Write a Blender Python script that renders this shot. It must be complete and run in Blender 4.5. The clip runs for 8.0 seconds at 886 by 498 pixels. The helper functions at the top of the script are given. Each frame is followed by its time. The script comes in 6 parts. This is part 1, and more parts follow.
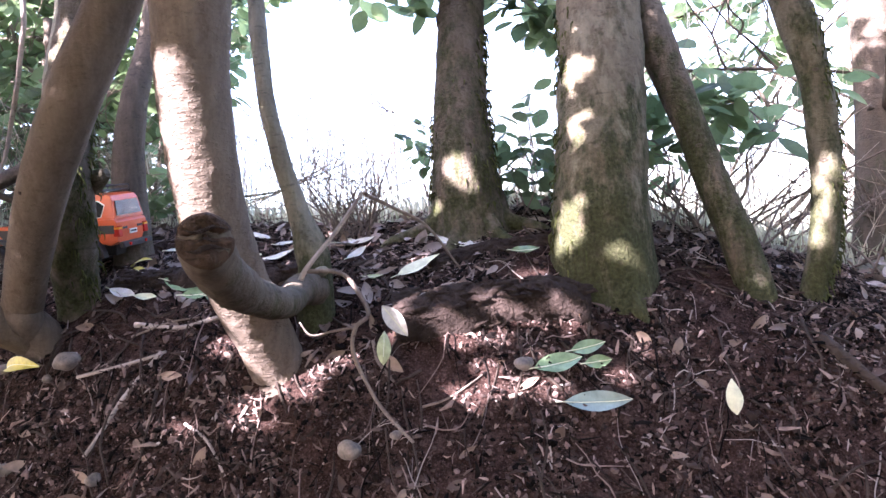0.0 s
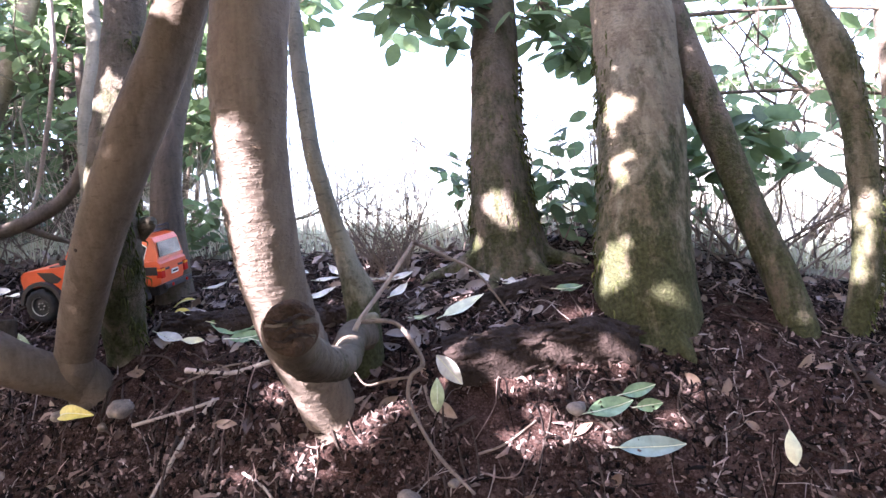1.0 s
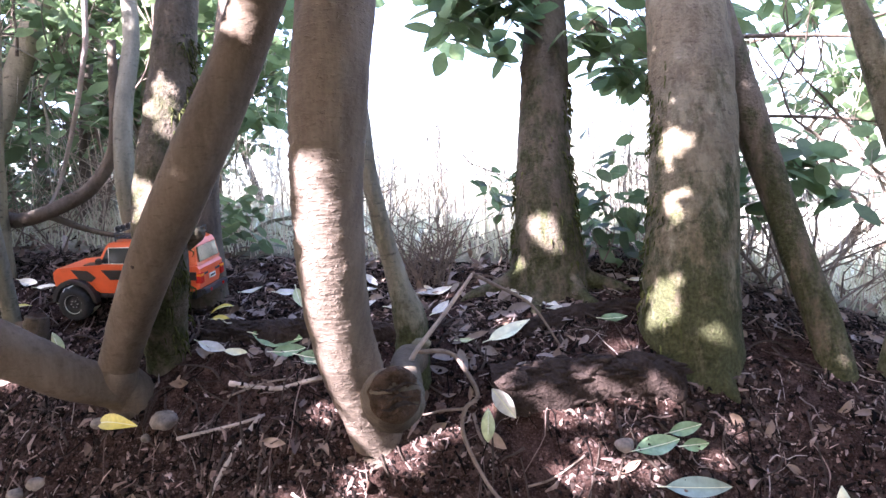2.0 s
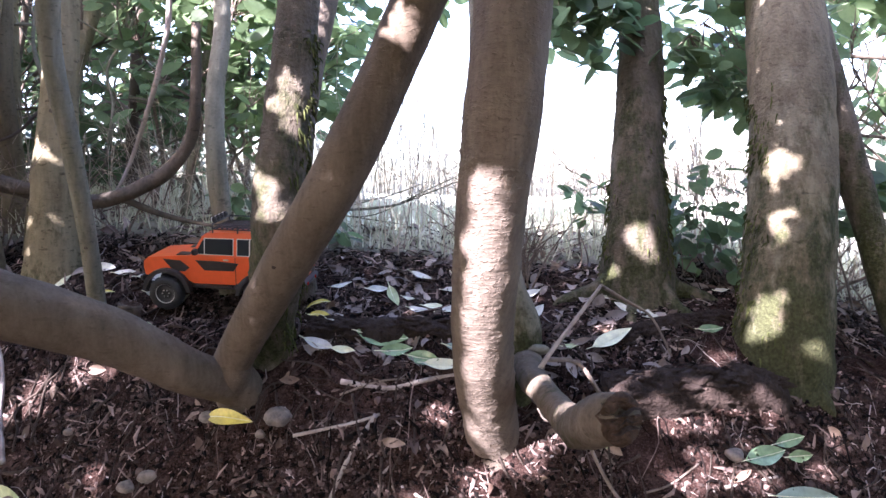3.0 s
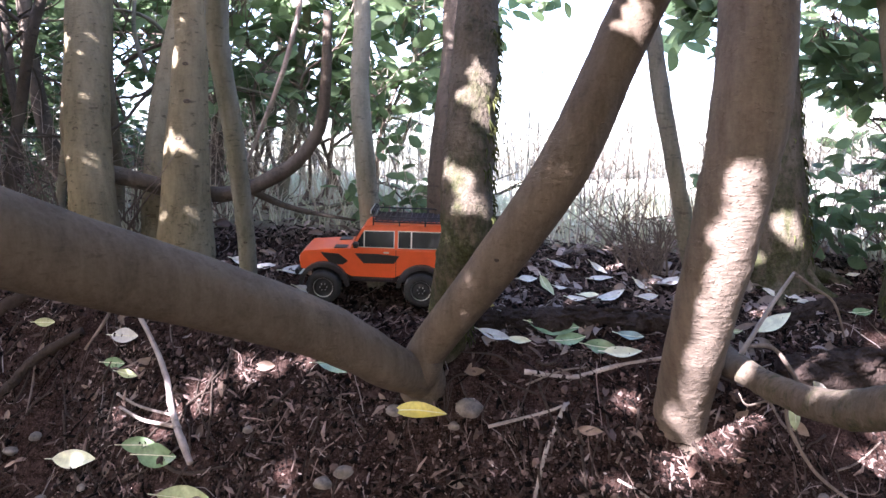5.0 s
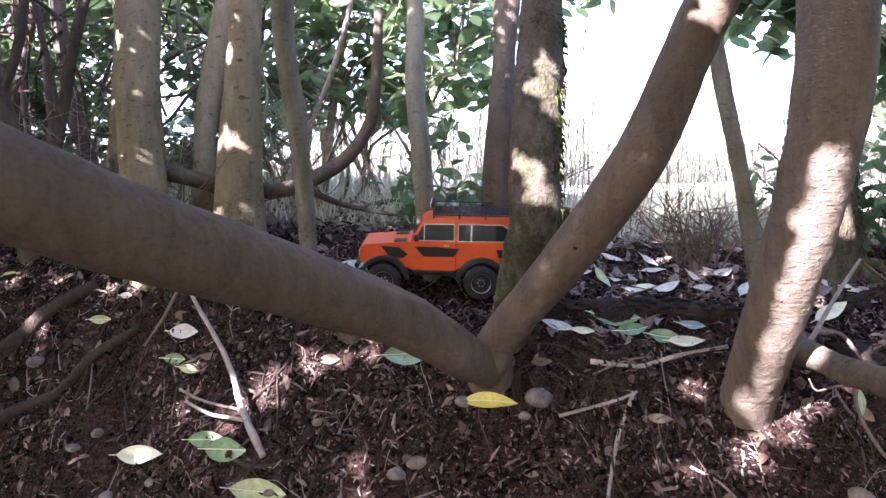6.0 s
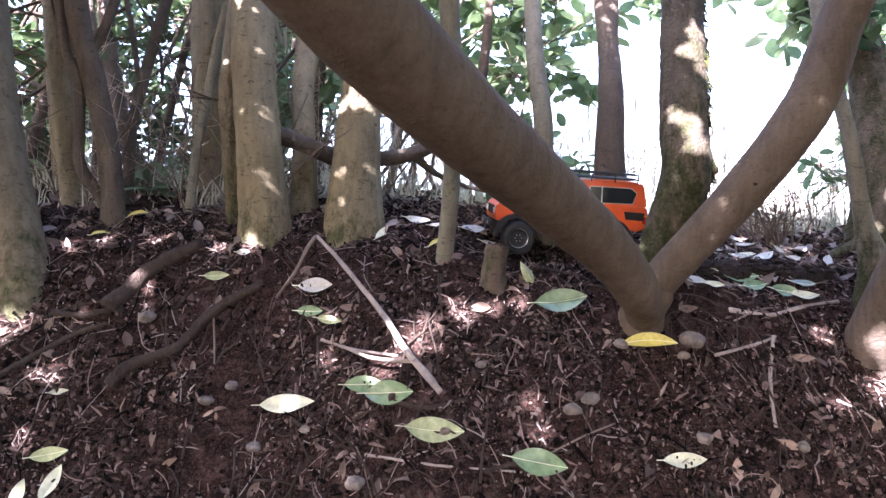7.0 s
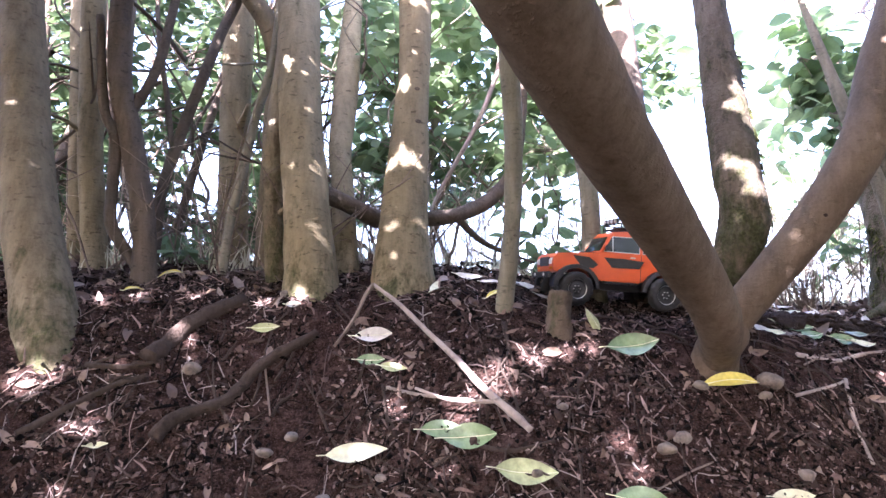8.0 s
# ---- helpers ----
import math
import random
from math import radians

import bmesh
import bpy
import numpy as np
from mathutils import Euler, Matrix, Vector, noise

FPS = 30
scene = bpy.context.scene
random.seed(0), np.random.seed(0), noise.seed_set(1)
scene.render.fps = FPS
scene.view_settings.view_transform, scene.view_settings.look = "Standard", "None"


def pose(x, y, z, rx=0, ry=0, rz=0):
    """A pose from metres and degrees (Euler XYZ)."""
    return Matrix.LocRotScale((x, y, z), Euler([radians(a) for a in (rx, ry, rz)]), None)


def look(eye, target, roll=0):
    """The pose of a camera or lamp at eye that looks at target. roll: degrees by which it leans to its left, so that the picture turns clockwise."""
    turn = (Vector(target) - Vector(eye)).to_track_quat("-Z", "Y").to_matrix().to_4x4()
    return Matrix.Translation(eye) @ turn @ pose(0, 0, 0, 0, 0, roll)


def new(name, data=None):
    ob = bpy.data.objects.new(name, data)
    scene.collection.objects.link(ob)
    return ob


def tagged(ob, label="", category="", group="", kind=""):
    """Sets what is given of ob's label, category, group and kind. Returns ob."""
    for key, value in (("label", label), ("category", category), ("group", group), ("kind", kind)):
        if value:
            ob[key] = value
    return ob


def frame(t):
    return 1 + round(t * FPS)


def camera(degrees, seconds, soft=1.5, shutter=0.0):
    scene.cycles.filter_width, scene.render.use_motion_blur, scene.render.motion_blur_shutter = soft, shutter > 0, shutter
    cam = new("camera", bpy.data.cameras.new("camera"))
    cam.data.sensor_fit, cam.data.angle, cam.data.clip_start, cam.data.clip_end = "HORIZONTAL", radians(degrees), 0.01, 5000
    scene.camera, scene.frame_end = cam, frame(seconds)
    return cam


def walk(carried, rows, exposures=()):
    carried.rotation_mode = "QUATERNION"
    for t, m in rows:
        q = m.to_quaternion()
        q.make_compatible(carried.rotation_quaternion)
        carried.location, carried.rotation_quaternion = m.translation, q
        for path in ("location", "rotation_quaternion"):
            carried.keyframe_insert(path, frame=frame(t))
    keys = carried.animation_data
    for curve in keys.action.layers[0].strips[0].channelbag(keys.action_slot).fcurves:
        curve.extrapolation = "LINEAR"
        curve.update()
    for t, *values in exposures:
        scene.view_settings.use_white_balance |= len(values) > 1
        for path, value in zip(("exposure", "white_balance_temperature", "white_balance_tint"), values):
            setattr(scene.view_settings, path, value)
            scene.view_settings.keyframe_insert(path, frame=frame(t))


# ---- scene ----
cam = camera(62.3, 8.0, soft=1.5)
PATH = [
    (0, (1.8467, -0.2622, 0.1364), (1.5172, 1.7093, 0.2025), -4.93),
    (0.5, (1.7388, -0.2988, 0.2218), (1.4222, 1.6758, 0.2490), -5.26),
    (1, (1.7129, -0.3153, 0.3354), (1.3836, 1.6572, 0.3664), -6.00),
    (2.5, (1.2277, -0.3849, 0.6478), (1.0126, 1.5993, 0.5183), -1.05),
    (3, (0.9323, -0.4353, 0.6849), (0.7822, 1.5539, 0.5419), -0.37),
    (3.5, (0.6878, -0.4504, 0.6874), (0.5734, 1.5397, 0.5250), 0.12),
    (4, (0.4625, -0.4611, 0.6908), (0.3921, 1.5305, 0.5219), -0.13),
    (5.5, (0.0207, -0.4852, 0.7195), (0.0159, 1.5059, 0.5317), -1.01),
    (6, (-0.1296, -0.5016, 0.6680), (-0.1179, 1.4915, 0.5017), -1.27),
    (6.5, (-0.5358, -0.5522, 0.4453), (-0.3941, 1.4422, 0.3975), -0.57),
    (7, (-1.1063, -0.4965, 0.2245), (-0.7757, 1.4756, 0.2606), 0.23),
    (7.5, (-1.3870, -0.4047, 0.0757), (-0.9511, 1.5447, 0.1747), 0.86),
    (8, (-1.5313, -0.2865, -0.1516), (-1.0460, 1.6019, 0.2939), -0.74),
]
walk(cam, [(t, look(eye, target, roll)) for t, eye, target, roll in PATH], exposures=[(0, 3.85, 5900, 34), (2.5, 3.61, 5800, 31), (3.5, 3.36, 5750, 30), (5.5, 3.38, 5800, 29), (6.2, 3.40, 5800, 29), (7, 3.70, 5800, 32), (8, 3.96, 5850, 34)])

# ---- light: a bright sky, and a sun from the left behind the camera ----
SUN_TO = Vector((0.51, 0.65, -0.56)).normalized()
world = bpy.data.worlds.new("sky")
scene.world = world
world.use_nodes = True
nt = world.node_tree
sky = nt.nodes.new("ShaderNodeTexSky")
sky.sky_type = "NISHITA"
sky.sun_disc = False
sky.dust_density, sky.air_density = 3.0, 1.2
sky.sun_elevation = math.asin(-SUN_TO.z)
sky.sun_rotation = math.atan2(-SUN_TO.x, -SUN_TO.y)
nt.links.new(sky.outputs[0], nt.nodes["Background"].inputs[0])
nt.nodes["Background"].inputs[1].default_value = 0.14
sun_data = bpy.data.lights.new("sun", "SUN")
sun_data.energy, sun_data.angle, sun_data.color = 4.7, radians(0.53), (1.0, 0.96, 0.90)
sun = new("sun", sun_data)
sun.matrix_world = look((0, 0, 0), SUN_TO)

RND = random.Random(7)


# ---- materials ----
def material(name, rough=0.8, metal=0.0, spec=0.5):
    m = bpy.data.materials.new(name)
    m.use_nodes = True
    b = m.node_tree.nodes["Principled BSDF"]
    b.inputs["Roughness"].default_value, b.inputs["Metallic"].default_value = rough, metal
    b.inputs["Specular IOR Level"].default_value = spec
    return m, m.node_tree, b


def node(nt, kind, **values):
    n = nt.nodes.new(kind)
    for k, v in values.items():
        n.inputs[k].default_value = v
    return n


def coords(nt, scale=(1, 1, 1)):
    tc = nt.nodes.new("ShaderNodeTexCoord")
    mp = node(nt, "ShaderNodeMapping", Scale=scale)
    nt.links.new(tc.outputs["Object"], mp.inputs["Vector"])
    return mp.outputs[0]


def noise_tex(nt, vec, scale, detail=4.0, rough=0.6):
    n = node(nt, "ShaderNodeTexNoise", Scale=scale, Detail=detail, Roughness=rough)
    nt.links.new(vec, n.inputs["Vector"])
    return n.outputs["Fac"]


def ramp(nt, fac, stops):
    r = nt.nodes.new("ShaderNodeValToRGB")
    e = r.color_ramp.elements
    while len(e) < len(stops):
        e.new(0.5)
    for el, (p, c) in zip(e, stops):
        el.position, el.color = p, (*c, 1.0) if len(c) == 3 else c
    nt.links.new(fac, r.inputs[0])
    return r.outputs[0]


def mix(nt, fac, a, b, kind="MIX"):
    m = nt.nodes.new("ShaderNodeMix")
    m.data_type, m.blend_type = "RGBA", kind
    for sock, v in ((m.inputs[0], fac), (m.inputs[6], a), (m.inputs[7], b)):
        if hasattr(v, "is_linked"):
            nt.links.new(v, sock)
        elif isinstance(v, tuple):
            sock.default_value = (*v, 1.0)
        else:
            sock.default_value = v
    return m.outputs[2]


def bump(nt, b, height, strength, distance):
    n = node(nt, "ShaderNodeBump", Strength=strength, Distance=distance)
    nt.links.new(height, n.inputs["Height"])
    nt.links.new(n.outputs[0], b.inputs["Normal"])


def bark(name, dark, light, moss=0.0, moss_top=0.6, ridge=1.0, rings=0.0, patch=None, scars=1.0, pimples=0.0):
    """Bark: streaks along the stem, blotches, short cross scars, and moss that thins out upwards."""
    m, nt, b = material(name, 0.85, spec=0.14)
    v = coords(nt)
    along = coords(nt, (26, 26, 5))
    across = coords(nt, (22, 22, 66))
    streak = noise_tex(nt, along, 1.0, 6, 0.65)
    blotch = noise_tex(nt, v, 6.0, 5, 0.62)
    fine = noise_tex(nt, v, 90.0, 4, 0.6)
    scar = noise_tex(nt, across, 1.0, 3, 0.6)
    col = ramp(nt, blotch, [(0.3, dark), (0.7, light)])
    col = mix(nt, 0.55, col, ramp(nt, streak, [(0.25, tuple(c * 0.45 for c in dark)), (0.75, tuple(min(1, c * 1.25) for c in light))]))
    col = mix(nt, ramp(nt, scar, [(0.60, (0, 0, 0)), (0.68, (0.7 * scars,) * 3)]), col, tuple(c * 0.55 for c in dark))
    col = mix(nt, ramp(nt, fine, [(0.35, (0, 0, 0)), (0.8, (0.35, 0.35, 0.35))]), col, tuple(min(1, c * 1.3) for c in light))
    if patch:
        pale = noise_tex(nt, coords(nt, (9, 9, 4)), 1.0, 4, 0.7)
        col = mix(nt, ramp(nt, pale, [(0.52, (0, 0, 0)), (0.66, (0.75, 0.75, 0.75))]), col, patch)
    if moss:
        sep = nt.nodes.new("ShaderNodeSeparateXYZ")
        nt.links.new(v, sep.inputs[0])
        fall = node(nt, "ShaderNodeMapRange")
        for k, val in zip((1, 2, 3, 4), (0.0, moss_top, 1.0, 0.0)):
            fall.inputs[k].default_value = val
        nt.links.new(sep.outputs["Z"], fall.inputs[0])
        spots = noise_tex(nt, coords(nt, (14, 14, 7)), 1.0, 6, 0.7)
        add = node(nt, "ShaderNodeMath")
        add.operation = "MULTIPLY_ADD"
        nt.links.new(fall.outputs[0], add.inputs[0])
        add.inputs[1].default_value = 0.33 * moss
        nt.links.new(spots, add.inputs[2])
        cover = ramp(nt, add.outputs[0], [(0.62, (0, 0, 0)), (0.80, (0.95, 0.95, 0.95))])
        green = ramp(nt, fine, [(0.3, (0.022, 0.025, 0.010)), (0.7, (0.072, 0.076, 0.032))])
        col = mix(nt, cover, col, green)
    nt.links.new(col, b.inputs["Base Color"])
    h = node(nt, "ShaderNodeMath")
    h.operation = "ADD"
    nt.links.new(streak, h.inputs[0])
    nt.links.new(scar if rings else fine, h.inputs[1])
    height = h.outputs[0]
    if pimples:
        dots = ramp(nt, noise_tex(nt, coords(nt, (70, 70, 125)), 1.0, 2, 0.5), [(0.56, (0, 0, 0)), (0.68, (1, 1, 1))])
        where = ramp(nt, noise_tex(nt, v, 4.0, 2, 0.5), [(0.42, (0, 0, 0)), (0.6, (1, 1, 1))])
        height = mix(nt, 1.0, mix(nt, 0.25 * pimples, height, dots), mix(nt, 1.0, dots, where, "MULTIPLY"), "ADD")
    bump(nt, b, height, 0.6 * ridge, 0.012)
    return m


def leaf_material(name, low, high, rough=0.35, clear=0.25, spread=1.0, spec=0.5):
    m, nt, b = material(name, rough, spec=spec)
    geo = nt.nodes.new("ShaderNodeNewGeometry")
    v = coords(nt)
    n1 = noise_tex(nt, v, 40.0, 3, 0.6)
    pick = node(nt, "ShaderNodeMath")
    pick.operation = "POWER"
    pick.inputs[1].default_value = spread
    nt.links.new(geo.outputs["Random Per Island"], pick.inputs[0])
    col = mix(nt, pick.outputs[0], low, high)
    col = mix(nt, ramp(nt, n1, [(0.4, (0, 0, 0)), (0.75, (0.5, 0.5, 0.5))]), col, tuple(c * 0.5 for c in low))
    nt.links.new(col, b.inputs["Base Color"])
    tr = nt.nodes.new("ShaderNodeBsdfTranslucent")
    nt.links.new(mix(nt, 0.5, col, high, "MIX"), tr.inputs["Color"])
    ms = nt.nodes.new("ShaderNodeMixShader")
    ms.inputs[0].default_value = clear
    nt.links.new(b.outputs[0], ms.inputs[1])
    nt.links.new(tr.outputs[0], ms.inputs[2])
    nt.links.new(ms.outputs[0], nt.nodes["Material Output"].inputs[0])
    return m


def plain(name, color, rough=0.5, metal=0.0, spec=0.5, vary=0.15, scale=60.0, rise=0.0):
    m, nt, b = material(name, rough, metal, spec)
    n1 = noise_tex(nt, coords(nt), scale, 5, 0.65)
    col = ramp(nt, n1, [(0.3, tuple(c * (1 - vary) for c in color)), (0.7, tuple(min(1, c * (1 + vary)) for c in color))])
    nt.links.new(col, b.inputs["Base Color"])
    if rise:
        bump(nt, b, n1, rise, 0.004)
    return m


def soil_material():
    m, nt, b = material("soil", 0.95, spec=0.05)
    v = coords(nt)
    big, mid, fine = noise_tex(nt, v, 2.2, 4), noise_tex(nt, v, 22.0, 6, 0.7), noise_tex(nt, v, 130.0, 5, 0.7)
    col = ramp(nt, mid, [(0.34, (0.005, 0.003, 0.0026)), (0.5, (0.027, 0.015, 0.012)), (0.68, (0.085, 0.055, 0.045))])
    col = mix(nt, ramp(nt, big, [(0.4, (0, 0, 0)), (0.7, (0.5, 0.5, 0.5))]), col, (0.042, 0.021, 0.017))
    col = mix(nt, ramp(nt, fine, [(0.52, (0, 0, 0)), (0.66, (0.8, 0.8, 0.8))]), col, (0.10, 0.067, 0.056))
    col = mix(nt, ramp(nt, fine, [(0.33, (0.85, 0.85, 0.85)), (0.44, (0, 0, 0))]), col, (0.006, 0.004, 0.003))
    # beyond the wood's edge the soil gives way to pale dry grass
    sep = nt.nodes.new("ShaderNodeSeparateXYZ")
    nt.links.new(v, sep.inputs[0])
    far = node(nt, "ShaderNodeMapRange")
    for k, val in zip((1, 2, 3, 4), (2.75, 3.6, 0.0, 1.0)):
        far.inputs[k].default_value = val
    west = node(nt, "ShaderNodeMath")
    west.operation = "ADD"
    west.inputs[1].default_value = 1.6
    nt.links.new(sep.outputs["X"], west.inputs[0])
    cut = node(nt, "ShaderNodeMath")
    cut.operation = "MINIMUM"
    cut.inputs[1].default_value = 0.0
    nt.links.new(west.outputs[0], cut.inputs[0])
    edge = node(nt, "ShaderNodeMath")
    edge.operation = "MULTIPLY_ADD"
    edge.inputs[1].default_value = 3.0
    nt.links.new(cut.outputs[0], edge.inputs[0])
    nt.links.new(sep.outputs["Y"], edge.inputs[2])
    nt.links.new(edge.outputs[0], far.inputs[0])
    col = mix(nt, far.outputs[0], col, ramp(nt, mid, [(0.3, (0.44, 0.45, 0.31)), (0.7, (0.66, 0.65, 0.52))]))
    nt.links.new(col, b.inputs["Base Color"])
    h = mix(nt, 0.5, mid, fine)
    bump(nt, b, h, 0.9, 0.02)
    return m


BARK_SMOOTH = bark("bark_smooth_brown", (0.084, 0.062, 0.042), (0.160, 0.121, 0.086), ridge=0.45, rings=1.0, scars=0.55, pimples=0.7)
BARK_FRONT = bark("bark_smooth_tan", (0.115, 0.088, 0.066), (0.195, 0.154, 0.119), moss=0.0, ridge=0.9, rings=1.0, scars=0.15, pimples=1.0)
BARK_TALL = bark("bark_brown_mossy_foot", (0.095, 0.078, 0.050), (0.205, 0.172, 0.115), moss=0.8, moss_top=0.7, ridge=0.7, rings=1.0)
BARK_GREEN = bark("bark_green_mossy", (0.08, 0.07, 0.045), (0.19, 0.165, 0.11), moss=0.85, moss_top=2.6, ridge=1.1)
BARK_FOOT = bark("bark_grey_mossy_foot", (0.11, 0.10, 0.072), (0.25, 0.225, 0.165), moss=1.5, moss_top=0.5, ridge=0.9)
BARK_MOSSY = bark("bark_mossy", (0.080, 0.062, 0.043), (0.215, 0.178, 0.118), moss=1.15, moss_top=1.2, ridge=1.3, patch=(0.25, 0.22, 0.155))
BARK_SHAG = bark("bark_dark_mossy", (0.052, 0.042, 0.031), (0.17, 0.138, 0.102), moss=0.9, moss_top=2.0, ridge=1.5)
BARK_PALE = bark("bark_pale", (0.115, 0.095, 0.056), (0.25, 0.21, 0.13), moss=0.9, moss_top=0.75, ridge=0.8, rings=1.0, scars=1.3)
BARK_GREY = bark("bark_grey_green", (0.11, 0.105, 0.075), (0.24, 0.225, 0.17), moss=0.5, moss_top=0.8, ridge=0.5)
BARK_DARK = bark("bark_dark", (0.05, 0.04, 0.032), (0.13, 0.105, 0.08), moss=0.4, moss_top=0.8, ridge=0.9)
ROOT_BARK = bark("root_bark", (0.022, 0.016, 0.013), (0.075, 0.055, 0.043), ridge=1.2)
BRANCH_BARK = bark("lichened_branch_bark", (0.06, 0.047, 0.035), (0.155, 0.122, 0.09), moss=0.5, moss_top=0.5, ridge=0.9)
TWIG = bark("twig_bark", (0.09, 0.065, 0.05), (0.24, 0.19, 0.155), ridge=0.8)
TWIG_PALE = bark("pale_dead_twig", (0.20, 0.16, 0.135), (0.42, 0.355, 0.31), ridge=0.6)
DRY_STALK = plain("dry_stalk", (0.46, 0.385, 0.30), 0.9, vary=0.35)
PALE_STALK = plain("bleached_stalk", (0.62, 0.57, 0.50), 0.9, vary=0.25)
CUT_WOOD = bark("weathered_cut_wood", (0.018, 0.012, 0.009), (0.10, 0.060, 0.038), ridge=1.8)
ROTTEN = bark("rotten_wood", (0.015, 0.010, 0.008), (0.060, 0.042, 0.034), ridge=2.4)
SOIL = soil_material()
CLOD = leaf_material("soil_crumb", (0.005, 0.0032, 0.0027), (0.22, 0.152, 0.13), rough=0.95, clear=0.0, spread=3.2, spec=0.08)
LITTER = leaf_material("bark_chip_litter", (0.004, 0.0026, 0.0022), (0.36, 0.26, 0.222), rough=0.9, clear=0.0, spread=3.4, spec=0.08)
LITTER_PALE = leaf_material("bleached_litter", (0.15, 0.115, 0.10), (0.36, 0.30, 0.27), rough=0.8, clear=0.0)
DEAD_LEAF = leaf_material("dead_brown_leaf", (0.07, 0.04, 0.028), (0.30, 0.21, 0.15), rough=0.6, clear=0.1)
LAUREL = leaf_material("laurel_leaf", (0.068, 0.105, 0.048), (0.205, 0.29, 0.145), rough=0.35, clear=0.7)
# laurel again, with the thicket's shade put into a darker colour
LAUREL_SHADED = leaf_material("laurel_leaf_shaded", (0.035, 0.058, 0.028), (0.12, 0.18, 0.082), rough=0.35, clear=0.5, spec=0.3)
LEAF_YELLOW = plain("yellow_fallen_leaf", (0.55, 0.47, 0.10), 0.45, vary=0.25, scale=45)
LEAF_GREEN = plain("green_fallen_leaf", (0.20, 0.29, 0.16), 0.25, vary=0.3, scale=30)
LEAF_TEAL = plain("grey_green_fallen_leaf", (0.20, 0.27, 0.24), 0.3, vary=0.25, scale=30)
LEAF_CREAM = plain("cream_fallen_leaf", (0.66, 0.66, 0.46), 0.45, vary=0.2, scale=40)
LEAF_PALE = plain("bleached_fallen_leaf", (0.55, 0.53, 0.48), 0.4, vary=0.25, scale=40)
MOSS = leaf_material("shaggy_moss", (0.035, 0.042, 0.014), (0.14, 0.15, 0.055), rough=0.9, clear=0.2, spec=0.1)
STONE = plain("stone", (0.17, 0.14, 0.115), 0.9, vary=0.55, scale=35, rise=0.5)
GRASS = leaf_material("dry_grass", (0.40, 0.42, 0.26), (0.66, 0.65, 0.50), rough=0.7, clear=0.3)


# ---- building helpers ----
def mesh_of(name, verts, faces, mats, smooth=True, index=None):
    me = bpy.data.meshes.new(name)
    me.from_pydata([tuple(v) for v in verts], [], faces)
    for m in mats if isinstance(mats, (list, tuple)) else [mats]:
        me.materials.append(m)
    if index:
        me.polygons.foreach_set("material_index", index)
    if smooth:
        me.polygons.foreach_set("use_smooth", [True] * len(me.polygons))
    me.update()
    return me


def part(name, verts, faces, mat, parent=None, label="", smooth=True):
    ob = new(name, mesh_of(name, verts, faces, mat, smooth))
    if parent:
        ob.parent = parent
    return tagged(ob, label)


def empty(name, label, category, place=(0, 0, 0), group="", kind=""):
    ob = new(name)
    ob.empty_display_size = 0.05
    ob.location = place
    return tagged(ob, label, category, group, kind)


def spline(points, steps=6):
    """A smooth run through points of x, y, z, radius."""
    p = [np.array(q, float) for q in points]
    p = [2 * p[0] - p[1]] + p + [2 * p[-1] - p[-2]]
    out = []
    for i in range(1, len(p) - 2):
        a, b, c, d = p[i - 1 : i + 3]
        for k in range(steps):
            t = k / steps
            out.append(0.5 * (2 * b + (c - a) * t + (2 * a - 5 * b + 4 * c - d) * t * t + (3 * b - a - 3 * c + d) * t**3))
    out.append(p[-2])
    return out


def tube(points, sides=14, steps=6, rough=0.05, seed=0.0, flare=0.0, cap=True, freq=9.0, wrinkle=0.0):
    """Verts and faces of an uneven tapering stem through points of x, y, z, radius. flare: widens the first ring into roots; wrinkle: height of crosswise folds in the bark."""
    run = spline(points, steps) if steps > 1 else [np.array(q, float) for q in points]
    verts, faces = [], []
    ref = Vector((0.31, 0.87, 0.39))
    n = len(run)
    up = None
    for i, q in enumerate(run):
        c = Vector(q[:3])
        d = Vector(run[min(i + 1, n - 1)][:3]) - Vector(run[max(i - 1, 0)][:3])
        d = d.normalized() if d.length > 1e-9 else Vector((0, 0, 1))
        up = ((up if up else ref) - d * (up if up else ref).dot(d)).normalized()
        side = d.cross(up)
        r = max(q[3], 0.0004)
        low = max(0.0, 1 - i / (n * 0.22)) if flare else 0.0
        for k in range(sides):
            a = 2 * math.pi * k / sides
            o = up * math.cos(a) + side * math.sin(a)
            s = noise.noise((c + o * r) * freq + Vector((seed, seed * 1.7, 0)))
            s2 = noise.noise((c + o * r) * freq * 3.1 + Vector((seed, 0, seed)))
            fold = 0.0
            if wrinkle:
                w = c + o * r
                g1 = noise.noise(Vector((w.x * 38, w.y * 38, w.z * 74 + 3 * noise.noise(w * 9))) + Vector((seed, 0, 0)))
                fold = wrinkle * (max(0.0, g1 - 0.14) * 3.2 + 0.2 * noise.noise(w * 60)) * max(0.0, 0.35 + 1.3 * noise.noise(w * 4.5 + Vector((seed, 0, 0))))
            lobes = 0.5 + 0.5 * math.cos(a * 4 + seed * 3)
            verts.append(c + o * fold + o * r * (1 + rough * (s + 0.5 * s2) + flare * low * low * (0.4 + 0.9 * lobes)))
    for i in range(n - 1):
        for k in range(sides):
            k2 = (k + 1) % sides
            faces.append((i * sides + k, i * sides + k2, (i + 1) * sides + k2, (i + 1) * sides + k))
    if cap:
        faces.append(tuple(range(sides - 1, -1, -1)))
        faces.append(tuple((n - 1) * sides + k for k in range(sides)))
    return verts, faces


def join(*pieces):
    verts, faces = [], []
    for v, f in pieces:
        o = len(verts)
        verts += list(v)
        faces += [tuple(i + o for i in q) for q in f]
    return verts, faces


